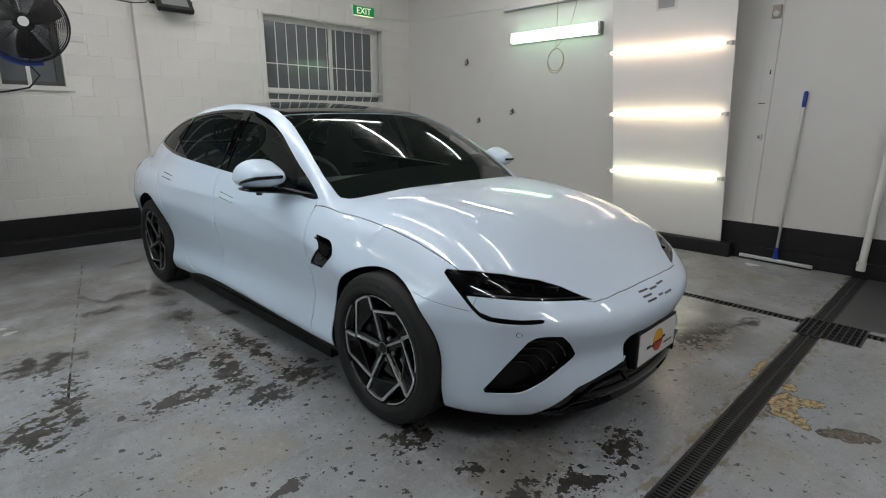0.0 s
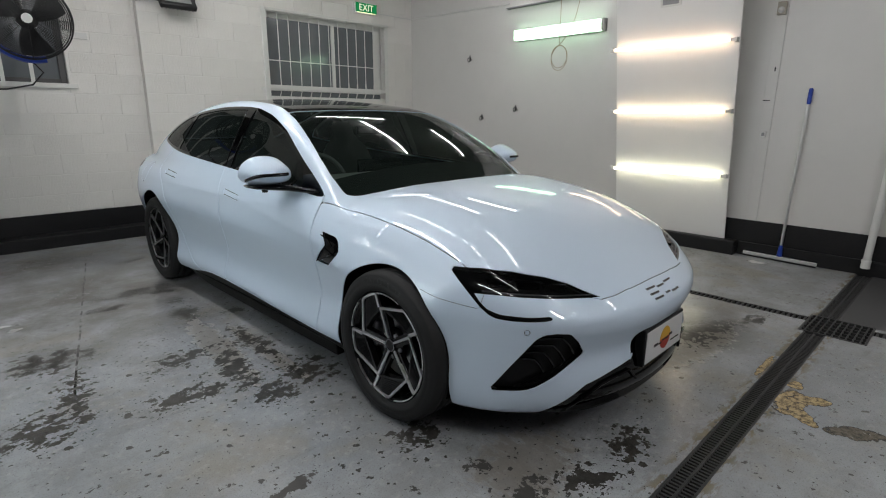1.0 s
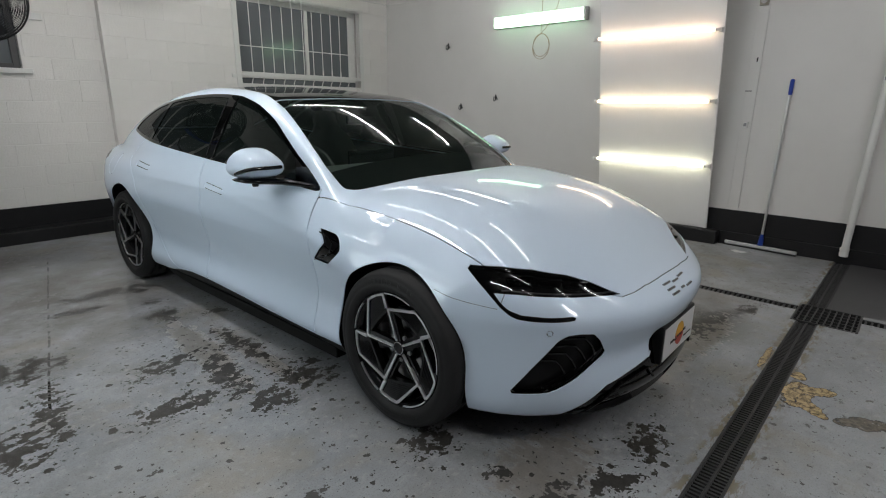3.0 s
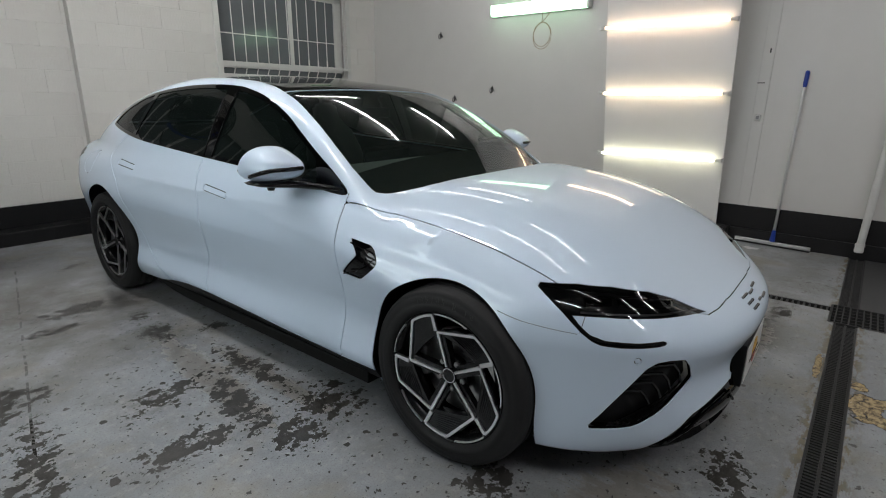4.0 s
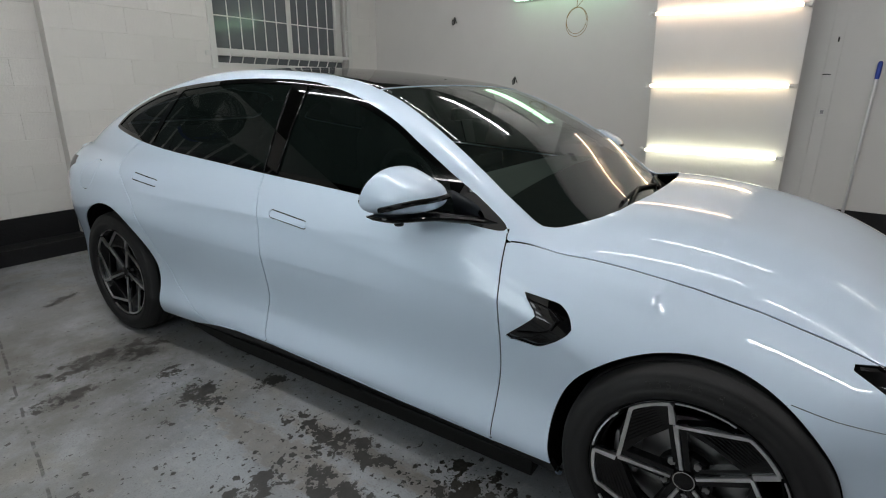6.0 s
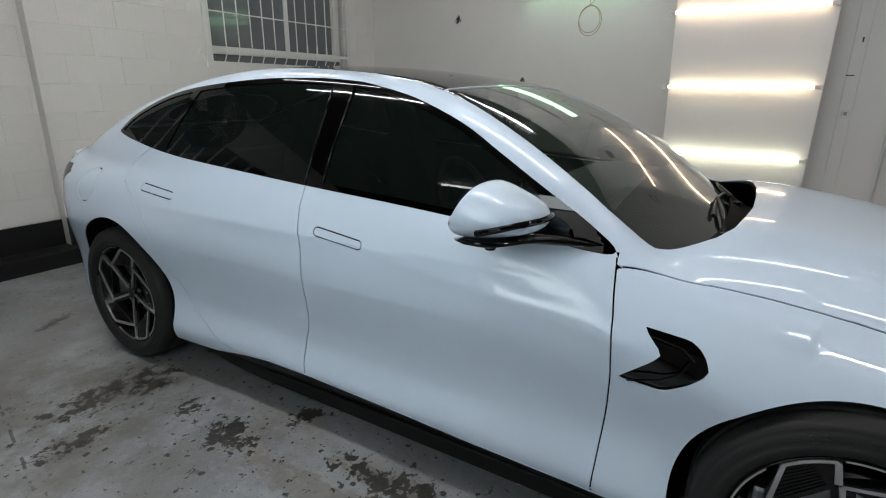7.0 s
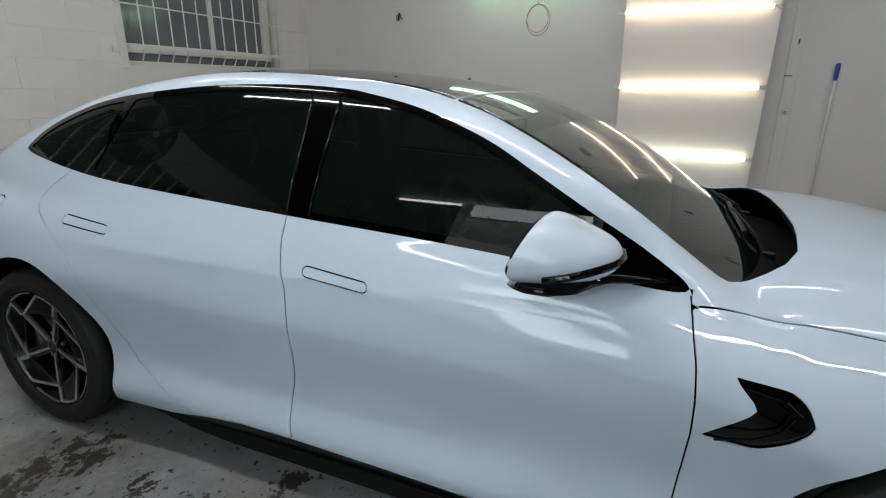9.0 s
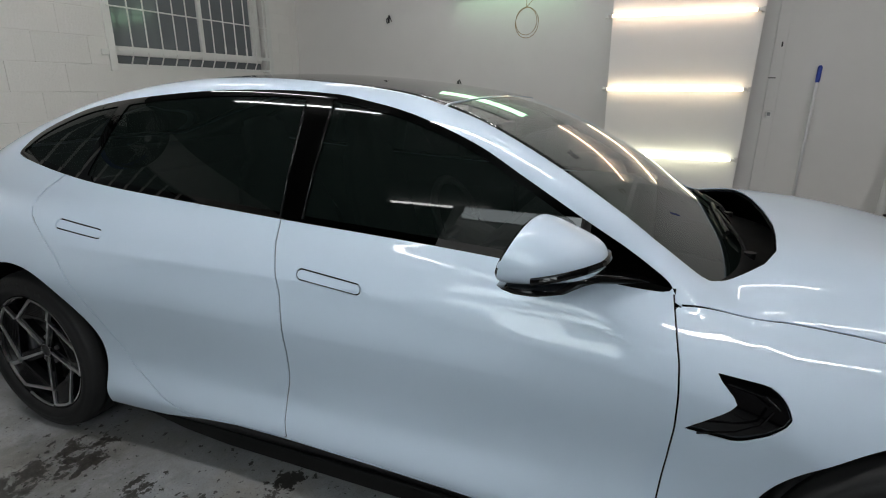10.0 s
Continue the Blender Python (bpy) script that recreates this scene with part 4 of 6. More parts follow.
canopy_sheet("cowl", lambda u: SCREEN_FOOT(u) + 0.014, lambda u: SCREEN_FOOT(u) - 0.15, M_COWL, "black plastic cowl below the windscreen", 0.004, 60, 8, 0.02, 0.93)
panel_part("lower_grille", ("grille",), 0, M_GLOSS, car, "gloss black lower grille", sink=0.012)
panel_part("tail_lamp", ("tail_lamp",), 0, M_RED, car)
for side in (-1, 1):
    fd = panel_part("front_door", ("front_door",), side, M_PAINT, car)
    rd = panel_part("rear_door", ("rear_door",), side, M_PAINT, car)
    panel_part("door_handle", ("front_handle",), side, M_PAINT, fd, "flush white door handle", depth=0.012, sink=0.0005)
    panel_part("door_handle", ("rear_handle",), side, M_PAINT, rd, "flush white door handle", depth=0.012, sink=0.0005)
    panel_part("window_trim", ("window_trim",), side, M_PILLAR, car, "gloss black window surround", field=canopy)
    panel_part("side_window", ("front_window",), side, M_SIDEGLASS, fd, "dark tinted window", depth=0, sink=0.004, field=canopy)
    panel_part("side_window", ("rear_window",), side, M_SIDEGLASS, rd, "dark tinted window", depth=0, sink=0.004, field=canopy)
    panel_part("quarter_window", ("quarter_window",), side, M_SIDEGLASS, car, depth=0, sink=0.004, field=canopy)
    panel_part("sill", ("sill",), side, M_SATIN, car, "black plastic sill", depth=0.02, sink=0.004)
    panel_part("charge_flap", ("charge_flap",), side, M_PAINT, car)
    panel_part("parking_sensor", ("parking_sensor",), side, M_PAINT, car)
    lamp = panel_part("headlight", ("lamp",), side, M_LAMPGLASS, car, "smoked headlight with a dark housing and a light bar", depth=0, sink=0.002)
    panel_part("lamp_housing", ("lamp",), side, M_LAMPIN, lamp, depth=0, sink=0.035)
    panel_part("intake", ("intake",), side, M_SATIN, car, "black corner air intake with curved ribs", depth=0.03, sink=0.035)
    panel_part("fender_vent", ("fender_vent",), side, M_GLOSS, car, "gloss black arrow-shaped fender vent", depth=0.02, sink=0.010)


# ---- wheels ----
def lathe(profile, sides=64, axis="x"):
    """A ring turned round the x axis from (radius, x) points."""
    bm = bmesh.new()
    rings = []
    for k in range(sides):
        a = 2 * math.pi * k / sides
        rings.append([bm.verts.new((x, r * math.cos(a), r * math.sin(a))) for r, x in profile])
    for k in range(sides):
        a, b = rings[k], rings[(k + 1) % sides]
        for i in range(len(profile) - 1):
            if profile[i][0] < 1e-6 and profile[i + 1][0] < 1e-6:
                continue
            try:
                bm.faces.new((a[i], b[i], b[i + 1], a[i + 1]))
            except ValueError:
                pass
    bmesh.ops.remove_doubles(bm, verts=bm.verts, dist=1e-6)
    bmesh.ops.recalc_face_normals(bm, faces=bm.faces)
    return bm


def pol(r, a):
    return r * math.cos(radians(a)), r * math.sin(radians(a))


def slab(bm, pts, x0, x1, dish=0.0):
    """A flat piece of the wheel's face: (y, z) outline from depth x0 (outer) to x1, sunk towards the hub by dish."""
    def at(p, x):
        return (x - dish * max(0.0, 1 - math.hypot(*p) / 0.24), p[0], p[1])
    lo, hi = [bm.verts.new(at(p, x1)) for p in pts], [bm.verts.new(at(p, x0)) for p in pts]
    n = len(pts)
    bm.faces.new(hi), bm.faces.new(lo[::-1])
    for i in range(n):
        bm.faces.new((hi[i], lo[i], lo[(i + 1) % n], hi[(i + 1) % n]))
    bmesh.ops.recalc_face_normals(bm, faces=bm.faces)
    return bm


def strip(bm, a, b, wa, wb, x0, x1, dish):
    d = Vector((b[0] - a[0], b[1] - a[1]))
    n = Vector((-d.y, d.x)).normalized()
    pts = [(a[0] + n.x * wa, a[1] + n.y * wa), (b[0] + n.x * wb, b[1] + n.y * wb), (b[0] - n.x * wb, b[1] - n.y * wb), (a[0] - n.x * wa, a[1] - n.y * wa)]
    return slab(bm, pts, x0, x1, dish)


def build_wheel(turn):
    """A wheel whose outer face looks along +x, with its centre at the origin."""
    w = new("wheel")
    w["label"] = "black alloy wheel with machined silver edges"
    tyre = lathe([(0.248, -0.085), (0.262, -0.106), (0.290, -0.116), (0.318, -0.113), (0.336, -0.098), (0.3445, -0.07), (0.3445, -0.052), (0.337, -0.050), (0.337, -0.044),
                  (0.3455, -0.042), (0.3458, -0.006), (0.338, -0.004), (0.338, 0.004), (0.3458, 0.006), (0.3455, 0.042), (0.337, 0.044), (0.337, 0.050), (0.3445, 0.052), (0.3445, 0.07),
                  (0.336, 0.098), (0.327, 0.108), (0.324, 0.1075), (0.318, 0.113), (0.300, 0.1165), (0.288, 0.116), (0.286, 0.1185), (0.270, 0.112), (0.262, 0.108), (0.256, 0.100), (0.248, 0.085)], 96)
    part("tyre", tyre, M_RUBBER, w, "black rubber tyre", smooth=True)
    part("rim", lathe([(0.246, -0.09), (0.236, -0.08), (0.228, -0.02), (0.226, 0.05), (0.234, 0.075), (0.246, 0.084), (0.252, 0.094), (0.254, 0.099), (0.250, 0.102), (0.247, 0.097), (0.240, 0.088)], 96), M_RIM, w, smooth=True)
    part("brake_disc", lathe([(0.075, -0.01), (0.165, -0.01), (0.165, 0.012), (0.075, 0.012), (0.07, 0.03), (0.0, 0.03)], 64), M_DISC, w, "grey brake disc")
    part("hub", lathe([(0.0, 0.070), (0.020, 0.070), (0.029, 0.067), (0.030, 0.060), (0.036, 0.056), (0.070, 0.052), (0.076, 0.03), (0.0, 0.03)], 40), M_RIM, w, smooth=False)
    part("centre_ring", lathe([(0.0255, 0.0705), (0.0285, 0.0705), (0.0285, 0.066), (0.0255, 0.066)], 40), M_CHROME, w)
    x0, x1, dish = 0.098, 0.060, 0.030
    for k in range(5):
        f = turn - 72 * k
        c0, c1, c2, c3, c4 = pol(0.034, f + 4), pol(0.174, f), pol(0.240, f - 45), pol(0.240, f - 71), pol(0.168, f - 69)
        rim_arc = [pol(0.241, f - 45 - (26 * i / 6)) for i in range(7)]
        part("blade", slab(bmesh.new(), [c1, pol(0.203, f - 24)] + rim_arc + [c4, pol(0.148, f - 35)], x0 - 0.006, x1, dish), M_RIM, w)
        spoke = bmesh.new()
        strip(spoke, pol(0.03, f - 8), pol(0.172, f - 4), 0.016, 0.013, x0 - 0.007, x1, dish)
        strip(spoke, pol(0.05, f - 60), pol(0.165, f - 68), 0.013, 0.010, x0 - 0.012, x1, dish)
        part("spoke", spoke, M_RIM, w)
        e = bmesh.new()
        strip(e, c0, c1, 0.0045, 0.0062, x0, x0 - 0.012, dish)
        strip(e, c1, c2, 0.0050, 0.0055, x0, x0 - 0.012, dish)
        for i in range(6):
            strip(e, rim_arc[i], rim_arc[i + 1], 0.0045, 0.0045, x0 + 0.001, x0 - 0.012, dish)
        strip(e, c3, pol(0.180, f - 70), 0.0065, 0.0078, x0 + 0.001, x0 - 0.012, dish)
        part("machined_edge", e, M_CUT, w, "machined silver edge")
        ar = bmesh.new()
        for i in range(6):
            strip(ar, pol(0.2465, f - 74 - 34 * i / 6), pol(0.2465, f - 74 - 34 * (i + 1) / 6), 0.0022, 0.0022, x0 + 0.003, x0 - 0.006, 0.0)
        part("rim_arc", ar, M_CUT, w)
        fins = bmesh.new()
        for i in range(9):
            t = i / 8
            a, b = pol(0.176 + 0.054 * t, f - 16 - 28 * t), pol(0.174 + 0.060 * t, f - 62 + 3 * t)
            strip(fins, a, b, 0.0012, 0.0012, x0 - 0.0035, x0 - 0.02, dish)
        part("blade_ribs", fins, M_RIM, w)
        p = pol(0.056, f + 30)
        part("wheel_nut", add_rod(bmesh.new(), (0.035, *p), (0.062, *p), 0.0105, 6), M_DISC, w)
    cal = bmesh.new()
    add_box(cal, (-0.03, -0.20, -0.06), (0.045, -0.125, 0.07), 0.014)
    part("brake_caliper", cal, M_STEEL, w)
    return w


def flank_x(y, z):
    """Half the body's width at a place along the car and a height."""
    a, b = 0.3, 1.1
    for _ in range(30):
        m = (a + b) / 2
        if solid(np.array(m), np.array(y), np.array(z)) < 0:
            a = m
        else:
            b = m
    return a


for y, turn_r, z in ((0.0, 103, 0.345), (2.958, 131, 0.347)):
    for s in (-1, 1):
        w = build_wheel(turn_r)
        w.parent = car
        w.matrix_local = pose(s * 0.812, y, z, 0, 0, 180 if s < 0 else 0)
    cy, cz, r = ARCH_F if y < 1 else ARCH_R
    for s in (-1, 1):
        bm = bmesh.new()
        rows = []
        for k in range(29):
            a = radians((-24 if y < 1 else -4) + (228 if y < 1 else 196) * k / 28)
            rim_x = min(0.905, flank_x(cy + (r + 0.006) * math.cos(a), max(0.20, cz + (r + 0.006) * math.sin(a))) - 0.006)
            rows.append([bm.verts.new((s * x, cy + (r + g) * math.cos(a), cz + (r + g) * math.sin(a))) for x, g in ((rim_x, 0.002), (rim_x - 0.05, 0.006), (0.60, 0.006), (0.52, -0.02))])
        for p, q in zip(rows, rows[1:]):
            for i in range(3):
                bm.faces.new((p[i], p[i + 1], q[i + 1], q[i]))
        for x in (0.52,):
            bm.faces.new([p[3] for p in rows])
        part("wheel_liner", bm, M_SHELL, car, "black wheel arch liner")

# floor pan between the wheels
for s in (-1, 1):
    part("sill_board", prism([(0.44, 0.142), (2.02, 0.142), (2.22, 0.155), (2.46, 0.192), (2.46, 0.203), (0.44, 0.205)], "x", s * 0.78, s * 0.874, 0.006), M_COWL, car, "black sill board")
pan = bmesh.new()
add_box(pan, (-0.60, -0.50, 0.165), (0.60, 3.45, 0.235), 0.03)
part("floor_pan", pan, M_SHELL, car)

# ---- lit board leaning from the kerb ----
def board_x(z):
    return 6.095 - 0.1645 * (z - 0.145)


def build_board():
    ob = empty("lit_board", Matrix.Translation((6.09, 2.87, 0.14)), "tall white board leaning over the kerb behind lit tubes", "board")
    o = Vector((6.09, 2.87, 0.14))
    y0, y1, z0, z1 = 2.27, 3.465, 0.142, 2.85
    prof = [(board_x(z0), z0), (board_x(z1), z1), (board_x(z1) + 0.018, z1), (board_x(z0) + 0.018, z0)]
    b = prism([(x, z) for x, z in prof], "y", y0, y1, 0.002)
    bmesh.ops.translate(b, verts=b.verts, vec=-o)
    part("panel", b, M_BOARD, ob)
    # small vent with a white frame near the top
    yv, zv = 2.905, 2.43
    for name, mat, dy, dz, out in (("vent_frame", M_WHITEPL, 0.10, 0.062, 0.010), ("vent_face", M_STEEL, 0.078, 0.042, 0.014)):
        v = bmesh.new()
        add_box(v, (-out, -dy, -dz), (0.002, dy, dz), 0.003)
        bmesh.ops.transform(v, matrix=Matrix.Translation(Vector((board_x(zv), yv, zv)) - o) @ Matrix.Rotation(-0.163, 4, "Y"), verts=v.verts)
        part(name, v, mat, ob)
    return ob


build_board()


def tube_light(p, q, mat, label, group, back, radius=0.0135):
    """A bare tube between two sockets that stand off the surface behind it, towards back."""
    p, q, back = Vector(p), Vector(q), Vector(back)
    d = (q - p).normalized()
    ob = empty("tube_light", Matrix.Translation(p), label, "tube light", group)
    part("tube", rod((0, 0, 0), q - p, radius, 14), mat, ob, "lit glass tube")
    for s, e in ((Vector((0, 0, 0)), -d), (q - p, d)):
        bm = bmesh.new()
        add_rod(bm, s - e * 0.03, s + e * 0.010, radius + 0.0013, 14)
        side = d.cross(back).normalized()
        m = Matrix((d, side, back.normalized())).transposed().to_4x4()
        add_box(bm, (-0.012, -0.019, -0.016), (0.012, 0.019, back.length), 0.003, Matrix.Translation(s + e * 0.018) @ m)
        part("socket", bm, M_WHITEPL, ob, "cream plastic lamp socket")
    return ob


for z, m, what in ((2.02, M_TUBE_W, "lit warm white fluorescent tube on the leaning board"), (1.40, M_TUBE_N, "lit warm white fluorescent tube on the leaning board"),
                   (0.785, M_TUBE_G, "lit cool white fluorescent tube on the leaning board")):
    x = board_x(z) - 0.050
    tube_light((x, 3.49, z), (x, 2.305, z), m, what, "tubes on the board", (0.050, 0, 0))


def batten(m, length, width, label, group, cover):
    """A batten light: white tray, glowing cover, end caps. It hangs below its origin, along y."""
    ob = empty("batten_light", m, label, "batten light", group)
    part("tray", box((-width * 0.5, -length / 2, -0.035), (width * 0.5, length / 2, 0.0), 0.004), M_WHITEPL, ob)
    prof = [(-width * 0.48, -0.034), (-width * 0.44, -0.075), (-width * 0.34, -0.088), (width * 0.34, -0.088), (width * 0.44, -0.075), (width * 0.48, -0.034)]
    part("cover", prism(prof, "y", -length / 2 + 0.03, length / 2 - 0.03), cover, ob, "glowing ribbed cover")
    for s in (-1, 1):
        a = s * length / 2
        part("end_cap", box((-width * 0.5, min(a, a - s * 0.032), -0.09), (width * 0.5, max(a, a - s * 0.032), -0.002), 0.006), M_WHITEPL, ob)
        part("clip", box((-width * 0.52, a - s * 0.20 - 0.012, -0.06), (width * 0.52, a - s * 0.20 + 0.012, -0.02), 0.002), M_STEEL, ob)
    return ob


batten(pose(XE - 0.002, 4.465, 2.36, 0, 90, 0), 1.30, 0.135, "lit white batten light fixed to the smooth wall", "wall battens", M_DIFFUSER)
# a second lit board stands opposite, by the car's driver side
side_board = empty("lit_board", Matrix.Translation((-0.70, 3.62, 0.0)), "tall white board standing behind lit battens", "board")
part("panel", box((-0.02, -0.70, 0.0), (0.0, 0.70, 3.0), 0.003), M_BOARD, side_board)
for s in (-1, 1):
    part("foot", box((-0.30, s * 0.6 - 0.03, 0.0), (-0.021, s * 0.6 + 0.03, 0.04), 0.004), M_STEEL, side_board)
for z, w in ((0.98, 0.26), (1.43, 0.27), (1.88, 0.26), (2.84, 0.20)):
    batten(pose(-0.702, 3.60, z, 0, -90, 0), 1.20, w, "lit white batten on the standing board", "board battens", M_PANEL)
# four unseen battens, added to brighten the car's flank, nose and near floor
for x, y, ln, w in ((2.3, -1.6, 1.4, 0.20), (1.30, 3.5, 1.4, 0.085), (1.30, 5.3, 1.4, 0.085), (0.2, 0.9, 1.4, 0.07)):
    batten(pose(x, y, ZC - 0.002), ln, w, "unseen batten light added under the ceiling as fill", "ceiling battens", M_FILL)
# the last five tubes are unseen, added to brighten floor, nose and north wall
for a, b in (((4.2, 3.5), (4.2, 5.2)), ((5.6, 3.65), (5.6, 5.1)), ((3.6, 5.46), (4.8, 5.46)), ((2.1, 3.0), (2.1, 4.2)), ((2.2, 1.7), (2.2, 2.9)), ((3.3, 1.5), (3.3, 2.7)), ((1.9, 0.4), (1.9, 1.6)),
             ((-1.02, 4.0), (-1.02, 5.2)), ((3.4, -0.9), (3.4, 0.3)), ((0.9, -0.9), (0.9, 0.3)), ((2.0, 5.0), (2.0, 6.2)), ((2.8, 5.6), (2.8, 6.8)), ((5.0, -0.6), (5.0, 0.6))):
    tube_light((*a, ZC - 0.05), (*b, ZC - 0.05), M_TUBE_C, "lit bare fluorescent tube under the ceiling, some of them added as fill", "ceiling tubes", (0, 0, 0.05), 0.019)


# ---- windows ----
def barred_window():
    x0, x1, z0, z1 = WIN
    f = YN
    ob = new("window_1")
    ob.matrix_world = Matrix.Translation((x0, f, z0))
    structure(ob, "sliding window with grey panes behind white steel bars", "window")
    o = Vector((x0, f, z0))

    def put(name, bm, mat, label=""):
        bmesh.ops.translate(bm, verts=bm.verts, vec=-o)
        return part(name, bm, mat, ob, label)
    fr = bmesh.new()
    add_box(fr, (x0 - 0.03, f - 0.018, z0 - 0.03), (x0 + 0.035, f + 0.004, z1 + 0.02), 0.003)
    add_box(fr, (x1 - 0.045, f - 0.018, z0 - 0.03), (x1 + 0.02, f + 0.004, z1 + 0.02), 0.003)
    add_box(fr, (x0 + 0.0355, f - 0.017, z1 - 0.035), (x1 - 0.0455, f + 0.004, z1 + 0.02), 0.003)
    add_box(fr, (x0 - 0.09, f - 0.016, 1.655), (x0 - 0.0305, f + 0.004, 1.70), 0.003)
    put("window_frame", fr, M_FRAME, "white painted steel window frame")
    inner = bmesh.new()
    for a, b in (((x0 + 0.03, f + 0.10, 1.665), (x1 - 0.04, f + 0.15, 1.74)), ((x0 + 0.03, f + 0.10, z1 - 0.08), (x1 - 0.04, f + 0.15, z1)),
                 ((4.755, f + 0.095, 1.741), (4.805, f + 0.145, z1 - 0.081)), ((x1 - 0.16, f + 0.10, 1.741), (x1 - 0.04, f + 0.16, z1 - 0.081)),
                 ((x0 + 0.0, f + 0.10, z0), (x0 + 0.05, f + 0.15, z1)), ((x0 + 0.03, f + 0.10, z0 - 0.02), (x1 - 0.04, f + 0.15, z0 + 0.02))):
        add_box(inner, a, b, 0.004)
    put("sliding_frame", inner, M_FRAME, "off-white aluminium sliding frame")
    put("pane", box((x0 + 0.05, f + 0.118, 1.74), (4.756, f + 0.124, z1 - 0.08)), M_PANE, "glossy grey pane")
    put("pane", box((4.804, f + 0.126, 1.74), (x1 - 0.16, f + 0.132, z1 - 0.08)), M_PANE, "glossy grey pane")
    put("pane", box((x0 + 0.05, f + 0.122, z0 + 0.02), (x1 - 0.04, f + 0.128, 1.665)), M_PANE, "glossy grey pane")
    for i in range(12):
        x = x0 + 0.165 + i * (x1 - x0 - 0.30) / 11.0
        pts = [(x, f - 0.052, z1 - 0.01), (x, f - 0.052, 1.70), (x, f - 0.047, 1.66), (x + 0.0, f - 0.02, 1.61), (x, f - 0.008, 1.585)]
        bm = add_tube(bmesh.new(), pts, 0.0065, 6)
        put("bar", bm, M_FRAME)
        if i > 6:
            put("bar_sleeve", rod((x, f - 0.052, 1.70), (x, f - 0.052, 1.80), 0.0095, 8), M_FRAME)
    put("cross_bar", add_tube(bmesh.new(), [(x0 + 0.0, f - 0.03, 2.034), (x0 + 0.06, f - 0.044, 2.034), (x1 - 0.06, f - 0.044, 2.034), (x1, f - 0.03, 2.034)], 0.0065, 6), M_FRAME)
    put("cross_bar", box((x0 + 0.02, f - 0.062, 1.690), (x1 - 0.02, f - 0.0585, 1.722)), M_FRAME)
    put("cross_bar", box((x0, f - 0.010, 1.572), (x1, f - 0.002, 1.592)), M_FRAME)
    put("top_bar", box((x0 + 0.0, f - 0.058, z1 - 0.022), (x1 - 0.0, f - 0.046, z1 - 0.005)), M_FRAME)
    return ob


barred_window()


def side_window():
    x0, x1, z0, z1 = WIN2
    f = YL
    ob = new("window_2")
    ob.matrix_world = Matrix.Translation((x0, f, z0))
    structure(ob, "dark window with flat white bars and a white sill", "window")
    o = Vector((x0, f, z0))

    def put(name, bm, mat, label=""):
        bmesh.ops.translate(bm, verts=bm.verts, vec=-o)
        return part(name, bm, mat, ob, label)
    dark = simple("weathered_window_frame", (0.09, 0.09, 0.09), 0.5, vary=0.2)
    put("window_sill", box((x0 - 0.05, f - 0.03, z0 - 0.045), (x1 + 0.075, f + 0.02, z0 + 0.004), 0.004), M_FRAME)
    fr = bmesh.new()
    for a, b in (((x1 - 0.06, f + 0.05, z0 + 0.005), (x1, f + 0.12, z1)), ((x0, f + 0.05, z0 + 0.005), (x0 + 0.06, f + 0.12, z1)), ((x0 + 0.06, f + 0.05, z0 + 0.005), (x1 - 0.06, f + 0.12, z0 + 0.05)),
                 ((x0 + 0.06, f + 0.05, z1 - 0.06), (x1 - 0.06, f + 0.12, z1))):
        add_box(fr, a, b, 0.004)
    put("window_frame", fr, dark, "weathered grey window frame")
    put("pane", box((x0 + 0.06, f + 0.085, z0 + 0.05), (x1 - 0.06, f + 0.09, z1 - 0.06)), M_PANE)
    for x in [1.265 - 0.2375 * i for i in range(10)]:
        put("bar", box((x - 0.017, f + 0.012, z0 + 0.004), (x + 0.017, f + 0.018, z1), 0.0), M_FRAME, "flat white bar")
    return ob


side_window()


# ---- things on the walls ----
def text_mesh(name, body, size, mat, parent, m, depth=0.001):
    cu = bpy.data.curves.new(name, "FONT")
    cu.body, cu.size, cu.extrude, cu.align_x, cu.align_y = body, size, depth, "CENTER", "CENTER"
    tmp = new("lettering", cu)
    me = bpy.data.meshes.new_from_object(tmp.evaluated_get(bpy.context.evaluated_depsgraph_get()))
    bpy.data.objects.remove(tmp)
    me.materials.clear()
    me.materials.append(mat)
    ob = new(name, me)
    ob.parent = parent
    ob.matrix_local = m
    return ob


def exit_sign():
    x0, x1, z0, z1 = 5.075, 5.455, 2.775, 2.915
    ob = empty("exit_sign", Matrix.Translation(((x0 + x1) / 2, YN, (z0 + z1) / 2)), "lit green exit sign with white letters on the wall", "exit sign")
    hx, hz = (x1 - x0) / 2, (z1 - z0) / 2
    part("housing", box((-hx, -0.055, -hz), (hx, 0.0, hz), 0.006), M_WHITEPL, ob)
    part("face", box((-hx + 0.008, -0.059, -hz + 0.012), (hx - 0.004, -0.0555, hz - 0.006)), glow("exit_green", (0.01, 0.20, 0.06), 1.0), ob, "glowing green face")
    part("lamp_strip", box((-hx + 0.03, -0.0605, -hz + 0.001), (hx - 0.03, -0.056, -hz + 0.011)), glow("exit_lamp", (0.9, 1.0, 0.55), 1.6), ob)
    text_mesh("lettering", "EXIT", 0.125, glow("exit_white", (0.95, 1.0, 0.75), 0.95), ob, pose(0, -0.0605, 0.0, 90))
    return ob


exit_sign()
cable = empty("wall_conduit", Matrix.Translation((5.46, YN - 0.006, 2.80)), "thin white conduit running along two walls", "conduit")
part("pipe", add_tube(bmesh.new(), [(0, 0, 0.01), (XE - 5.46 - 0.008, 0, 0.008), (XE - 5.46 - 0.006, -0.01, 0.008), (XE - 5.46 - 0.006, -1.96, -0.03)], 0.0065, 8), M_WHITEPL, cable)


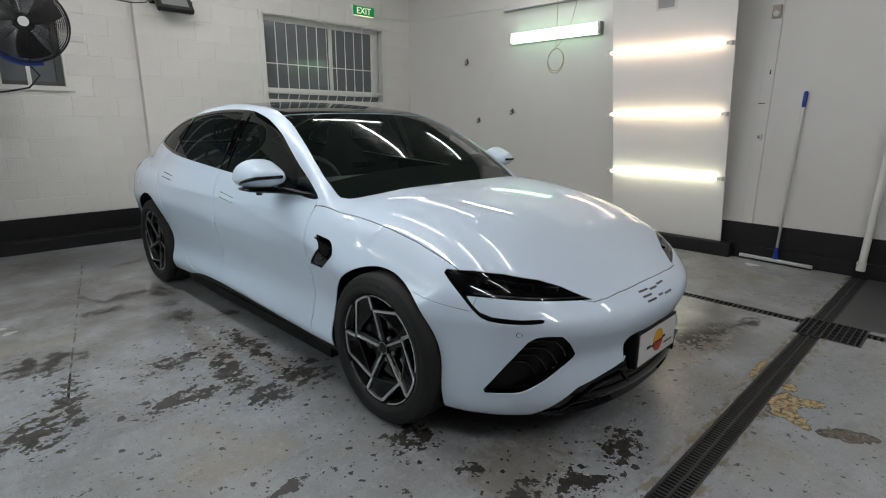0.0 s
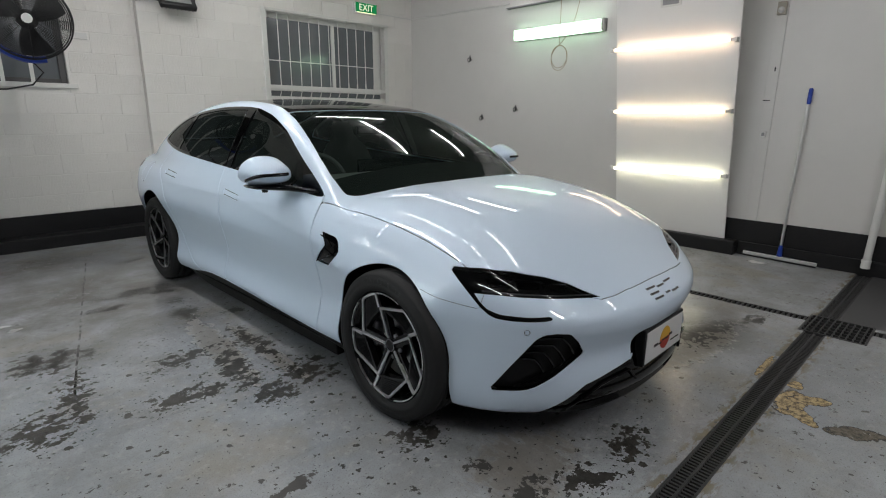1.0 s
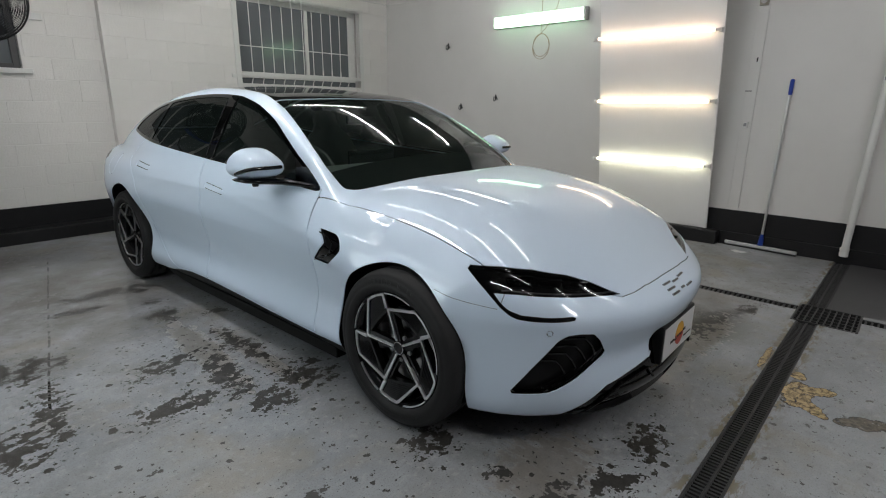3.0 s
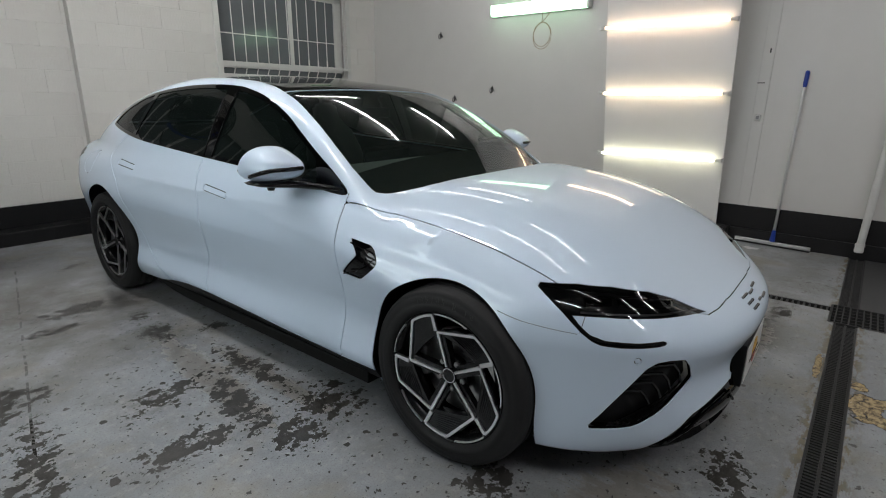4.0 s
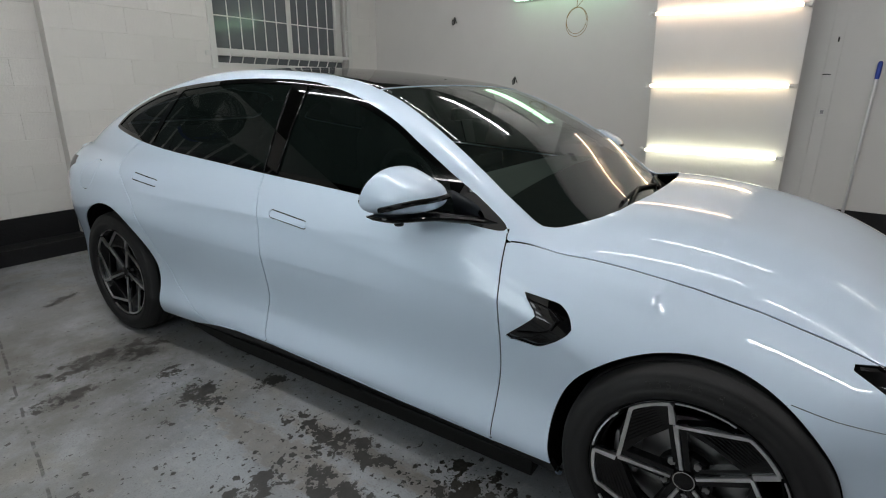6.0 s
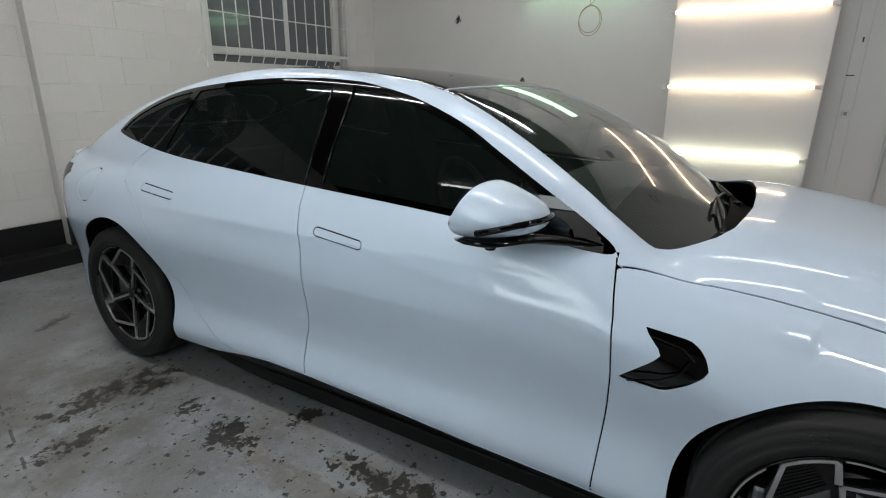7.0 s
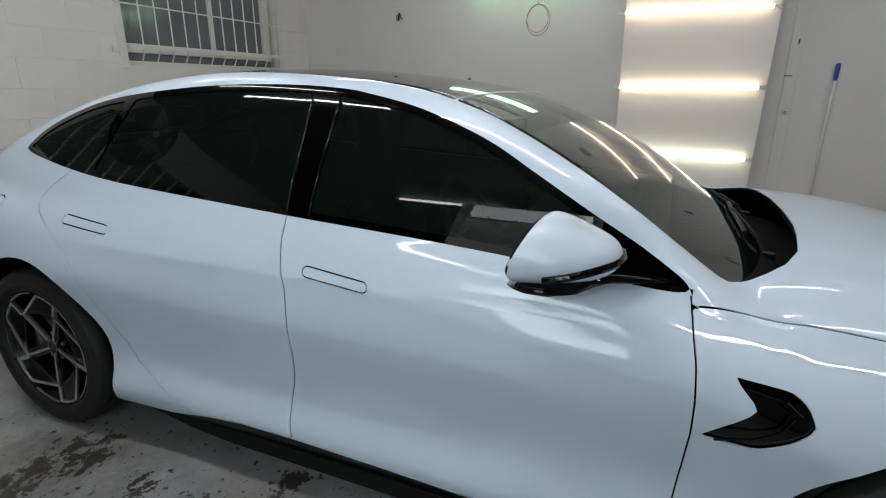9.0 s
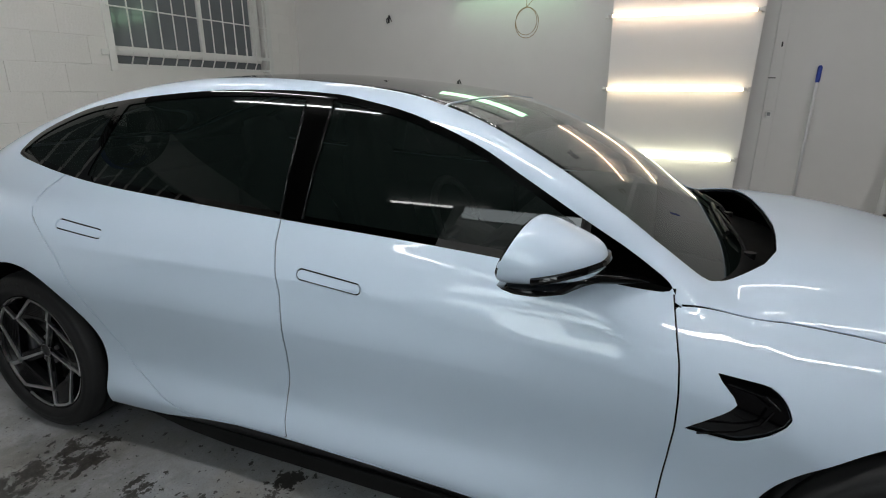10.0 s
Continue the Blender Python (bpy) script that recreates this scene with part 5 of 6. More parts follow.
def hook(y, z):
    ob = empty("wall_hook", Matrix.Translation((XE, y, z)), "small black double hook on the smooth wall", "hook", "wall hooks")
    part("plate", box((-0.006, -0.012, -0.03), (0.0, 0.012, 0.035), 0.002), M_BLACK, ob)
    pts = [(-0.005, 0, 0.02)] + [(-0.03 - 0.022 * math.cos(radians(a)), 0.03 * math.sin(radians(a)) * 0 + 0.0, -0.012 - 0.026 * math.sin(radians(a))) for a in range(-100, 181, 28)]
    part("upper_hook", add_tube(bmesh.new(), pts, 0.0055, 6), M_BLACK, ob)
    pts = [(-0.006, 0.0, 0.03), (-0.03, -0.02, 0.045), (-0.045, -0.035, 0.035), (-0.04, -0.045, 0.0), (-0.02, -0.048, -0.02)]
    part("lower_hook", add_tube(bmesh.new(), pts, 0.0055, 6), M_BLACK, ob)


for y, z in ((5.938, 2.135), (5.687, 1.33), (5.086, 1.445)):
    hook(y, z)


def squeegee():
    ob = empty("floor_squeegee", Matrix.Translation((6.10, 1.77, 0.0)), "floor squeegee with a blue grip leaning on the wall", "squeegee")
    o = Vector((6.10, 1.77, 0.0))
    a, b = Vector((6.125, 2.085, 0.03)) - o, Vector((6.075, 1.455, 0.03)) - o
    d = (b - a).normalized()
    side = Vector((-d.y, d.x, 0))
    m = Matrix((d, side, Vector((0, 0, 1)))).transposed().to_4x4()
    ln = (b - a).length
    part("channel", box((0, -0.014, 0.018), (ln, 0.014, 0.048), 0.004, Matrix.Translation(a - Vector((0, 0, 0.03))) @ m), M_METAL, ob, "bright aluminium channel")
    part("rubber_blade", box((0.002, -0.006, 0.0), (ln - 0.002, 0.006, 0.02), 0.001, Matrix.Translation(a - Vector((0, 0, 0.03))) @ m), M_BLACK, ob)
    foot, top = Vector((6.10, 1.765, 0.05)) - o, Vector((6.150, 1.742, 1.60)) - o
    u = (top - foot).normalized()
    part("socket", add_rod(bmesh.new(), foot - u * 0.0, foot + u * 0.11, 0.024, 14, 0.016), M_BLUE, ob, "blue plastic socket")
    part("pole", rod(foot + u * 0.10, top - u * 0.12, 0.0125, 14), M_METAL, ob, "bare aluminium pole")
    g = bmesh.new()
    add_rod(g, top - u * 0.14, top - u * 0.12, 0.014, 14, 0.0175)
    add_rod(g, top - u * 0.12, top - u * 0.012, 0.0175, 14, 0.0175)
    add_rod(g, top - u * 0.012, top, 0.0175, 14, 0.010)
    part("grip", g, M_BLUE, ob, "blue plastic grip")


squeegee()


def down_pipe():
    ob = empty("drain_pipe", Matrix.Translation((6.095, 1.11, 0.07)), "white plastic drain pipe ending above the floor drain", "pipe")
    part("pipe", add_tube(bmesh.new(), [(0, 0.0, 0.0), (0.0, -0.018, 0.6), (0.0, -0.085, ZC - 0.07)], 0.029, 20), M_WHITEPL, ob)
    part("collar", lathe_z([(0.026, 0.0), (0.033, 0.0), (0.035, 0.01), (0.0335, 0.05), (0.0365, 0.055), (0.0365, 0.075), (0.030, 0.08)]), M_WHITEPL, ob)
    # near-black disc stands in for the shade inside the pipe's open end
    part("bore_shade", rod((0, 0, 0.002), (0, 0, 0.004), 0.027, 20), M_PIT, ob)
    part("bracket", box((-0.034, -0.075, 1.5), (0.075, -0.02, 1.53), 0.004), M_STEEL, ob)


def lathe_z(profile, sides=28):
    bm = bmesh.new()
    rings = [[bm.verts.new((r * math.cos(2 * math.pi * k / sides), r * math.sin(2 * math.pi * k / sides), z)) for r, z in profile] for k in range(sides)]
    for k in range(sides):
        a, b = rings[k], rings[(k + 1) % sides]
        for i in range(len(profile) - 1):
            bm.faces.new((a[i], b[i], b[i + 1], a[i + 1]))
    bmesh.ops.recalc_face_normals(bm, faces=bm.faces)
    return bm


down_pipe()


def wall_box_thing(name, label, cat, m, size, mat):
    ob = empty(name, m, label, cat)
    w, d, h = size
    part("body", box((-d, -w / 2, -h / 2), (0, w / 2, h / 2), 0.004), mat, ob)
    return ob


sw = wall_box_thing("wall_switch", "small white switch on the cover strip", "switch", Matrix.Translation((XE - 0.012, 2.068, 1.188)), (0.045, 0.03, 0.055), M_WHITEPL)
part("rocker", box((-0.036, -0.012, -0.014), (-0.029, 0.012, 0.016), 0.002), M_STEEL, sw)
sn = wall_box_thing("wall_sensor", "small cream sensor box high on the wall", "sensor", Matrix.Translation((XE - 0.012, 2.065, 2.30)), (0.07, 0.045, 0.11), M_CREAM)
dome = bmesh.new()
bmesh.ops.create_uvsphere(dome, u_segments=16, v_segments=8, radius=0.026, matrix=Matrix.Translation((-0.045, 0, -0.015)))
part("dome", dome, M_WHITEPL, sn)
for y, z, w, h in ((2.055, 1.78, 0.006, 0.04), (2.09, 1.50, 0.03, 0.008)):
    t = empty("tape_mark", Matrix.Translation((XE - 0.0121, y, z)), "scrap of dark tape on the wall", "tape")
    part("tape", box((-0.001, -w, -h / 2), (0.0, w, h / 2)), M_BLACK, t)
ip = empty("isolator_plate", Matrix.Translation((1.71, YL, 2.128)), "small white cover plate on the block wall", "wall plate")
part("plate", box((-0.07, -0.018, -0.032), (0.07, 0.0, 0.032), 0.004), M_WHITEPL, ip)


def cable_coil():
    c = Vector((5.95, 4.30, 2.16))
    ob = empty("cable_coil", Matrix.Translation(c), "thin tan cable looped and hanging from the ceiling", "cable")
    tan = simple("tan_cable", (0.30, 0.20, 0.10), 0.5, vary=0.1)
    loop = []
    for k in range(49):
        a = radians(90 + 720 * k / 48)
        r = 0.118 + 0.030 * (k / 48)
        loop.append((0.012 * math.sin(a * 0.5), r * 0.85 * math.cos(a) - 0.02 * (k / 48), r * math.sin(a) - 0.118 - 0.03 * (k / 48)))
    part("loop", add_tube(bmesh.new(), loop, 0.0032, 6), tan, ob)
    part("hanger", add_tube(bmesh.new(), [(0, 0.0, 0.0), (0, 0.0, 0.5), (0, 0.01, ZC - c.z)], 0.0032, 6), tan, ob)
    part("hanger", add_tube(bmesh.new(), [(0, 0.0, 0.0), (0, -0.10, 0.10), (0, -0.20, 0.28), (0, -0.27, 0.55), (0, -0.30, ZC - c.z)], 0.0032, 6), tan, ob)


cable_coil()
rail = empty("hanging_rail", Matrix.Translation((XE - 0.05, 4.55, 2.70)), "thin dark rail fixed to the wall above the batten", "rail")
part("rail", box((-0.012, -0.70, 0.0), (0.05, 0.70, 0.014), 0.002), M_STEEL, rail)


def flood_light():
    ob = empty("flood_light", Matrix.Translation((2.62, YN - 0.16, 2.585)), "black flood light tilted down from the block wall", "flood light")
    tilt = Matrix.Rotation(radians(-38), 4, "X")
    body = bmesh.new()
    add_box(body, (-0.19, -0.03, -0.14), (0.19, 0.03, 0.14), 0.012, tilt)
    for i in range(9):
        add_box(body, (-0.16 + i * 0.04, 0.03, -0.11), (-0.152 + i * 0.04, 0.065, 0.11), 0.0, tilt)
    part("housing", body, M_BLACK, ob, "black ribbed housing")
    part("glass", box((-0.14, -0.033, -0.095), (0.14, -0.0305, 0.095), 0.0, tilt), simple("frosted_lamp_front", (0.30, 0.31, 0.30), 0.25, vary=0.1), ob, "unlit grey glass front")
    yoke = bmesh.new()
    for s in (-1, 1):
        add_box(yoke, (s * 0.195 - 0.004, -0.02, -0.02), (s * 0.195 + 0.004, 0.15, 0.02), 0.002)
    add_box(yoke, (-0.199, 0.148, -0.025), (0.199, 0.158, 0.025), 0.002)
    part("yoke", yoke, M_BLACK, ob)
    pts = [(-0.17, 0.06, 0.05), (-0.24, 0.10, -0.03), (-0.36, 0.13, -0.05), (-0.52, 0.20, -0.03), (-0.68, 0.25, 0.05), (-0.78, 0.252, 0.14), (-0.80, 0.252, 0.5)]
    part("lead", add_tube(bmesh.new(), pts, 0.006, 8), M_BLACK, ob, "black power lead")


flood_light()


def wall_fan():
    c = Vector((1.13, 6.05, 2.075))
    eye = Vector((0.4, 0.5, 1.33))
    aim = (eye - c)
    aim.z *= 0.6
    turn = aim.to_track_quat("Z", "Y").to_matrix().to_4x4()
    ob = empty("wall_fan", Matrix.Translation(c) @ turn, "large dark industrial fan with a wire cage on a wall bracket", "fan")
    R = 0.305
    cage = bmesh.new()
    for i in range(38):
        r = 0.05 + (R - 0.05) * i / 37
        zz = 0.09 - 0.085 * (r / R) ** 2.6
        add_tube(cage, [(r * math.cos(2 * math.pi * k / 56), r * math.sin(2 * math.pi * k / 56), zz) for k in range(56)], 0.0018, 4, True)
    part("front_grille", cage, M_BLACK, ob, "dark wire grille of fine rings")
    ribs = bmesh.new()
    for k in range(8):
        a = 2 * math.pi * k / 8
        pts = [((0.07 + (R - 0.07) * i / 8) * math.cos(a), (0.07 + (R - 0.07) * i / 8) * math.sin(a), 0.086 - 0.085 * ((0.07 + (R - 0.07) * i / 8) / R) ** 2.6) for i in range(9)]
        add_tube(ribs, pts, 0.003, 5)
    part("grille_ribs", ribs, M_BLACK, ob)
    ring = bmesh.new()
    for zz in (0.0, -0.05, -0.10, -0.15):
        add_tube(ring, [(R * (1.0 if zz > -0.12 else 0.96) * math.cos(2 * math.pi * k / 64), R * (1.0 if zz > -0.12 else 0.96) * math.sin(2 * math.pi * k / 64), zz) for k in range(64)], 0.005, 6, True)
    part("cage_ring", ring, M_BLACK, ob)
    back = bmesh.new()
    for i in range(14):
        r = 0.12 + (R - 0.12) * i / 13
        add_tube(back, [(r * math.cos(2 * math.pi * k / 48), r * math.sin(2 * math.pi * k / 48), -0.16) for k in range(48)], 0.0018, 4, True)
    part("back_grille", back, M_BLACK, ob)
    grey = simple("fan_blade_grey", (0.035, 0.035, 0.037), 0.45, metal=0.3, vary=0.2)
    for k in range(3):
        bm = bmesh.new()
        rows = []
        for i in range(9):
            t = i / 8
            r = 0.05 + 0.23 * t
            half = radians(34 - 10 * t)
            row = []
            for j in range(7):
                s = j / 6 - 0.5
                a = radians(120 * k + 25) + 2 * half * s + 0.25 * t
                row.append(bm.verts.new((r * math.cos(a), r * math.sin(a), -0.05 + 0.11 * s)))
            rows.append(row)
        for p, q in zip(rows, rows[1:]):
            for j in range(6):
                bm.faces.new((p[j], p[j + 1], q[j + 1], q[j]))
        bmesh.ops.solidify(bm, geom=list(bm.faces), thickness=0.003)
        part("blade", bm, grey, ob, smooth=True)
    part("badge", rod((0, 0, 0.084), (0, 0, 0.094), 0.036, 28), simple("satin_silver", (0.62, 0.62, 0.60), 0.4, metal=0.3), ob, "round silver badge")
    part("motor", rod((0, 0, -0.34), (0, 0, -0.10), 0.075, 24), M_BLACK, ob)
    blue = bmesh.new()
    add_tube(blue, [(0.31 * math.cos(radians(a)), 0.31 * math.sin(radians(a)), -0.14) for a in range(178, 292, 9)], 0.028, 8)
    part("yoke", blue, M_BLUE, ob, "blue steel yoke")
    inv = (Matrix.Translation(c) @ turn).inverted()
    arm = add_tube(bmesh.new(), [inv @ Vector((1.15, 6.35, 2.12)), inv @ Vector((1.18, 6.8, 2.3)), inv @ Vector((1.18, YL, 2.72))], 0.024, 10)
    part("bracket_arm", arm, M_BLACK, ob, "dark steel wall bracket")
    lead = add_tube(bmesh.new(), [inv @ Vector(p) for p in ((0.98, 6.2, 1.84), (1.12, 6.25, 1.80), (1.20, 6.2, 1.68), (1.12, 6.25, 1.58), (0.95, 6.3, 1.54), (0.7, 6.35, 1.53), (0.3, 6.5, 1.56))], 0.007, 8)
    part("lead", lead, M_BLACK, ob)


wall_fan()


# ---- floor drains ----
def drain_run(name, label, x0, x1, y0, y1, step, along):
    """A channel grate: side frames, a spine, and cross slats."""
    ob = empty(name, Matrix.Translation(((x0 + x1) / 2, (y0 + y1) / 2, 0)), label, "drain grate")
    o = ob.matrix_world.translation
    fr = bmesh.new()
    if along == "x":
        for a, b in ((y0, y0 + 0.012), (y1 - 0.012, y1), ((y0 + y1) / 2 - 0.006, (y0 + y1) / 2 + 0.006)):
            add_box(fr, (x0 - o.x, a - o.y, -0.035), (x1 - o.x, b - o.y, -0.002), 0.002)
    else:
        for a, b in ((x0, x0 + 0.010), (x1 - 0.010, x1)):
            add_box(fr, (a - o.x, y0 - o.y, -0.035), (b - o.x, y1 - o.y, -0.002), 0.002)
    part("grate_frame", fr, M_DRAIN, ob)
    if along == "x":
        sl = box((-0.0050, y0 + 0.012 - o.y, -0.03), (0.0050, y1 - 0.012 - o.y, -0.005), 0.0)
    else:
        sl = box((x0 + 0.01 - o.x, -0.006, -0.03), (x1 - 0.01 - o.x, 0.006, -0.004), 0.0)
    first = part("slat", sl, M_DRAIN, ob)
    n = int(((x1 - x0) if along == "x" else (y1 - y0)) / step)
    for i in range(n):
        k = first if i == 0 else new("slat", first.data)
        k.parent = ob
        k.location = ((x0 + (i + 0.5) * step - o.x, 0, 0) if along == "x" else (0, y0 + (i + 0.5) * step - o.y, 0))
    return ob


drain_run("channel_drain", "long black slotted channel drain set in the floor", 1.4, PIT[0], DRAIN_Y0, DRAIN_Y1, 0.0215, "x")
drain_run("channel_drain", "long black slotted channel drain running to the wall", PIT[2], 6.12, DRAIN_Y0, DRAIN_Y1, 0.0215, "x")
drain_run("cross_drain", "narrow black slotted channel drain across the floor", CROSS_X0, CROSS_X1, PIT[3], 5.2, 0.033, "y")
drain_run("cross_drain", "narrow black slotted channel drain across the floor", CROSS_X0, CROSS_X1, -2.0, PIT[1], 0.033, "y")
pg = empty("pit_grate", Matrix.Translation((PIT[0], PIT[1], 0)), "square black grid grate where the drains meet", "drain grate")
w, h = PIT[2] - PIT[0], PIT[3] - PIT[1]
rim = bmesh.new()
for a, b in (((0, 0, -0.04), (w, 0.014, 0.003)), ((0, h - 0.014, -0.04), (w, h, 0.003)), ((0, 0.0145, -0.04), (0.014, h - 0.0145, 0.003)), ((w - 0.014, 0.0145, -0.04), (w, h - 0.0145, 0.003))):
    add_box(rim, a, b, 0.002)
part("rim", rim, M_DRAIN, pg)
for i in range(1, 10):
    part("bar", box((0.0142, i * h / 10 - 0.004, -0.03), (w - 0.0142, i * h / 10 + 0.004, 0.002)), M_DRAIN, pg)
for i in range(1, 6):
    part("bar", box((i * w / 6 - 0.004, 0.0142, -0.034), (i * w / 6 + 0.004, h - 0.0142, -0.001)), M_DRAIN, pg)

# ---- car details ----
def surf_y(x, z, start=-1.3):
    """Where the nose lies, at a place across and a height."""
    a, b = start, -0.2
    for _ in range(40):
        m = (a + b) / 2
        if solid(np.array([x]), np.array([m]), np.array([z]))[0] < 0:
            b = m
        else:
            a = m
    return b


def surf_z(x, y):
    a, b = 0.6, 1.8
    for _ in range(40):
        m = (a + b) / 2
        if solid(np.array([x]), np.array([y]), np.array([m]))[0] < 0:
            a = m
        else:
            b = m
    return a


def corner_point(u, z, sink=0.0):
    """A point of the front corner from its corner-view place."""
    a, b = 1.4, -0.3
    for _ in range(40):
        m = (a + b) / 2
        if solid(np.array([(u + m) * 0.7071]), np.array([(u - m) * 0.7071]), np.array([z]))[0] < 0:
            b = m
        else:
            a = m
    m = b - sink
    return Vector(((u + m) * 0.7071, (u - m) * 0.7071, z))


def sided(p, s):
    return Vector((p[0] * s, p[1], p[2]))


# the hood's shut line runs on over the fender's shoulder to the door
for s in (-1, 1):
    way = [(0.8205, 0.588), (0.825, 0.5935), (0.830, 0.5975)]
    part("shut_line", add_tube(bmesh.new(), [(s * x, y, surf_z(x, y) + 0.0004) for x, y in way], 0.0016, 6), M_SHELL, car, "dark shut line")


# mirrors
def door_mirror(s):
    ob = new("door_mirror")
    ob.parent = car
    ob["label"] = "white door mirror with a black base and slot"
    # sections across the housing: steep rear edge, peak well back, straight slope to the front tip
    prof = rounded([(-0.128, 0.006), (-0.110, 0.042), (-0.045, 0.074), (0.010, 0.092), (0.038, 0.0865), (0.058, 0.055), (0.076, 0.015), (0.090, -0.022), (0.094, -0.045), (0.078, -0.060),
                    (0.010, -0.056), (-0.070, -0.040), (-0.112, -0.022)], 8)
    n, k = 44, len(prof)
    co = []
    for i in range(n + 1):
        t = math.sin(math.pi / 2 * (-1 + 2 * i / n))      # across, from the door outwards
        w = max(0.0, 1 - abs(t) ** 2.5) ** 0.5
        for y, z in prof:
            rear, zz = 0.034 + (0.09 - z) * 0.45, z * (0.12 + 0.88 * w)
            co.append((0.963 + 0.115 * t, 0.880 + 0.010 * t + 0.034 + (0.09 - zz) * 0.45 + (y - rear) * (0.30 + 0.70 * w), 1.040 + 0.004 * t + zz))
    shells = {"shell": [], "rim": []}
    for i in range(n):
        for j in range(k):
            shells["rim" if 30 <= j < 69 else "shell"].append((i * k + j, i * k + (j + 1) % k, (i + 1) * k + (j + 1) % k, (i + 1) * k + j))
    shells["shell"] += [tuple(range(k)), tuple(n * k + j for j in range(k))]
    for kind, name, mat, label in (("shell", "mirror_shell", M_PAINT, "white mirror shell"), ("rim", "mirror_rim", M_GLOSS, "gloss black rim and mirror glass")):
        bm = bmesh.new()
        vs = [bm.verts.new((s * p[0], p[1], p[2])) for p in co]
        for ids in shells[kind]:
            bm.faces.new([vs[a] for a in ids])
        bmesh.ops.delete(bm, geom=[v for v in bm.verts if not v.link_faces], context="VERTS")
        bmesh.ops.recalc_face_normals(bm, faces=bm.faces)
        far = max(bm.faces, key=lambda f: abs(f.calc_center_median().x))
        if far.normal.x * s < 0:
            bmesh.ops.reverse_faces(bm, faces=bm.faces)
        part(name, bm, mat, ob, label, smooth=True)
    # slot round the lower front of the housing
    cloud = np.array(co)
    path = []
    for i in range(17):
        f = i / 16
        if f < 0.55:                                      # along the outer face, from the rear forwards
            y = 0.893 - 0.115 * f / 0.55
            z = 1.014 + 0.034 * f / 0.55
            near = cloud[(abs(cloud[:, 1] - y) < 0.014) & (abs(cloud[:, 2] - z) < 0.010)]
            path.append((near[:, 0].max(), y, z) if len(near) else None)
        else:                                             # round the front
            x = 1.030 - 0.12 * (f - 0.55) / 0.45
            near = cloud[(abs(cloud[:, 0] - x) < 0.012) & (abs(cloud[:, 2] - 1.048) < 0.010)]
            path.append((x, near[:, 1].min(), 1.048) if len(near) else None)
    path = np.array([q for q in path if q is not None])
    for _ in range(2):
        path[1:-1] = (path[:-2] + 2 * path[1:-1] + path[2:]) / 4
    part("indicator_slot", add_tube(bmesh.new(), [(s * q[0], q[1], q[2]) for q in path], 0.0085, 8), M_GLOSS, ob, "dark indicator slot")
    # black blade from the door corner under the shell
    b = bmesh.new()
    rows = []
    for x, y0, y1, z0, z1 in ((0.785, 0.615, 0.80, 0.944, 0.968), (0.83, 0.68, 0.88, 0.946, 0.972), (0.88, 0.76, 0.965, 0.952, 0.985), (0.95, 0.80, 0.985, 0.958, 0.990), (1.03, 0.83, 0.980, 0.968, 0.992), (1.058, 0.87, 0.960, 0.976, 0.990)):
        zm = (z0 + z1) / 2
        rows.append([b.verts.new((s * x, y, z)) for y, z in ((y0, zm), (y0 * 0.7 + y1 * 0.3, z1), (y0 * 0.3 + y1 * 0.7, z1), (y1, zm), (y0 * 0.3 + y1 * 0.7, z0), (y0 * 0.7 + y1 * 0.3, z0))])
    for p, q in zip(rows, rows[1:]):
        for j in range(6):
            b.faces.new((p[j], p[(j + 1) % 6], q[(j + 1) % 6], q[j]))
    b.faces.new(rows[0]), b.faces.new(rows[-1])
    bmesh.ops.recalc_face_normals(b, faces=b.faces)
    part("mirror_base", b, M_GLOSS, ob, "gloss black mirror base", smooth=True)
    part("camera_bump", rod((s * 0.97, 0.90, 0.946), (s * 0.97, 0.90, 0.966), 0.014, 14, 0.02), M_SATIN, ob)


for s in (-1, 1):
    door_mirror(s)


# raised sash along each side of the centre pillar
def canopy_x(y, z):
    a, b = 0.2, 1.1
    for _ in range(36):
        m = (a + b) / 2
        if canopy(np.array(m), np.array(y), np.array(z)) < 0:
            a = m
        else:
            b = m
    return a


for s in (-1, 1):
    for lean, y0, top in ((0.06, 1.646, 1.345), (0.0, 1.7385, 1.350)):
        line = []
        for k in range(9):
            z = 1.02 + (top - 1.02) * k / 8
            y = y0 + lean * (1.2 - z)
            line.append((s * (canopy_x(y, z) + 0.0005), y, z))
        part("window_sash", add_tube(bmesh.new(), line, 0.0042, 8), M_GLOSS, car, "gloss black window sash", smooth=True)


# wipers
def wiper(pivot, a, b):
    ob = new("wiper")
    ob.parent = car
    ob["label"] = "black windscreen wiper"

    def on(p, lift):
        return (p[0], p[1], float(canopy_z(np.array(p[0]), np.array(p[1]))) + 0.012 + lift)
    n = 12
    blade = [on((a[0] + (b[0] - a[0]) * i / n, a[1] + (b[1] - a[1]) * i / n + 0.012 * math.sin(math.pi * i / n)), -0.004) for i in range(n + 1)]
    part("blade", add_tube(bmesh.new(), blade, 0.0075, 6), M_SATIN, ob)
    mid = blade[n // 2]
    part("arm", add_tube(bmesh.new(), [on(pivot, -0.012), (pivot[0] * 0.7 + mid[0] * 0.3, pivot[1] * 0.7 + mid[1] * 0.3, on(pivot, 0.0)[2] * 0.7 + mid[2] * 0.3 + 0.008), (mid[0], mid[1], mid[2] + 0.008)], 0.007, 6), M_SATIN, ob)
    part("pivot_cap", rod(on(pivot, -0.03), on(pivot, 0.004), 0.018, 16), M_SATIN, ob)


wiper((-0.30, 0.372), (-0.17, 0.425), (0.40, 0.425))
wiper((0.30, 0.372), (0.36, 0.405), (0.66, 0.480))


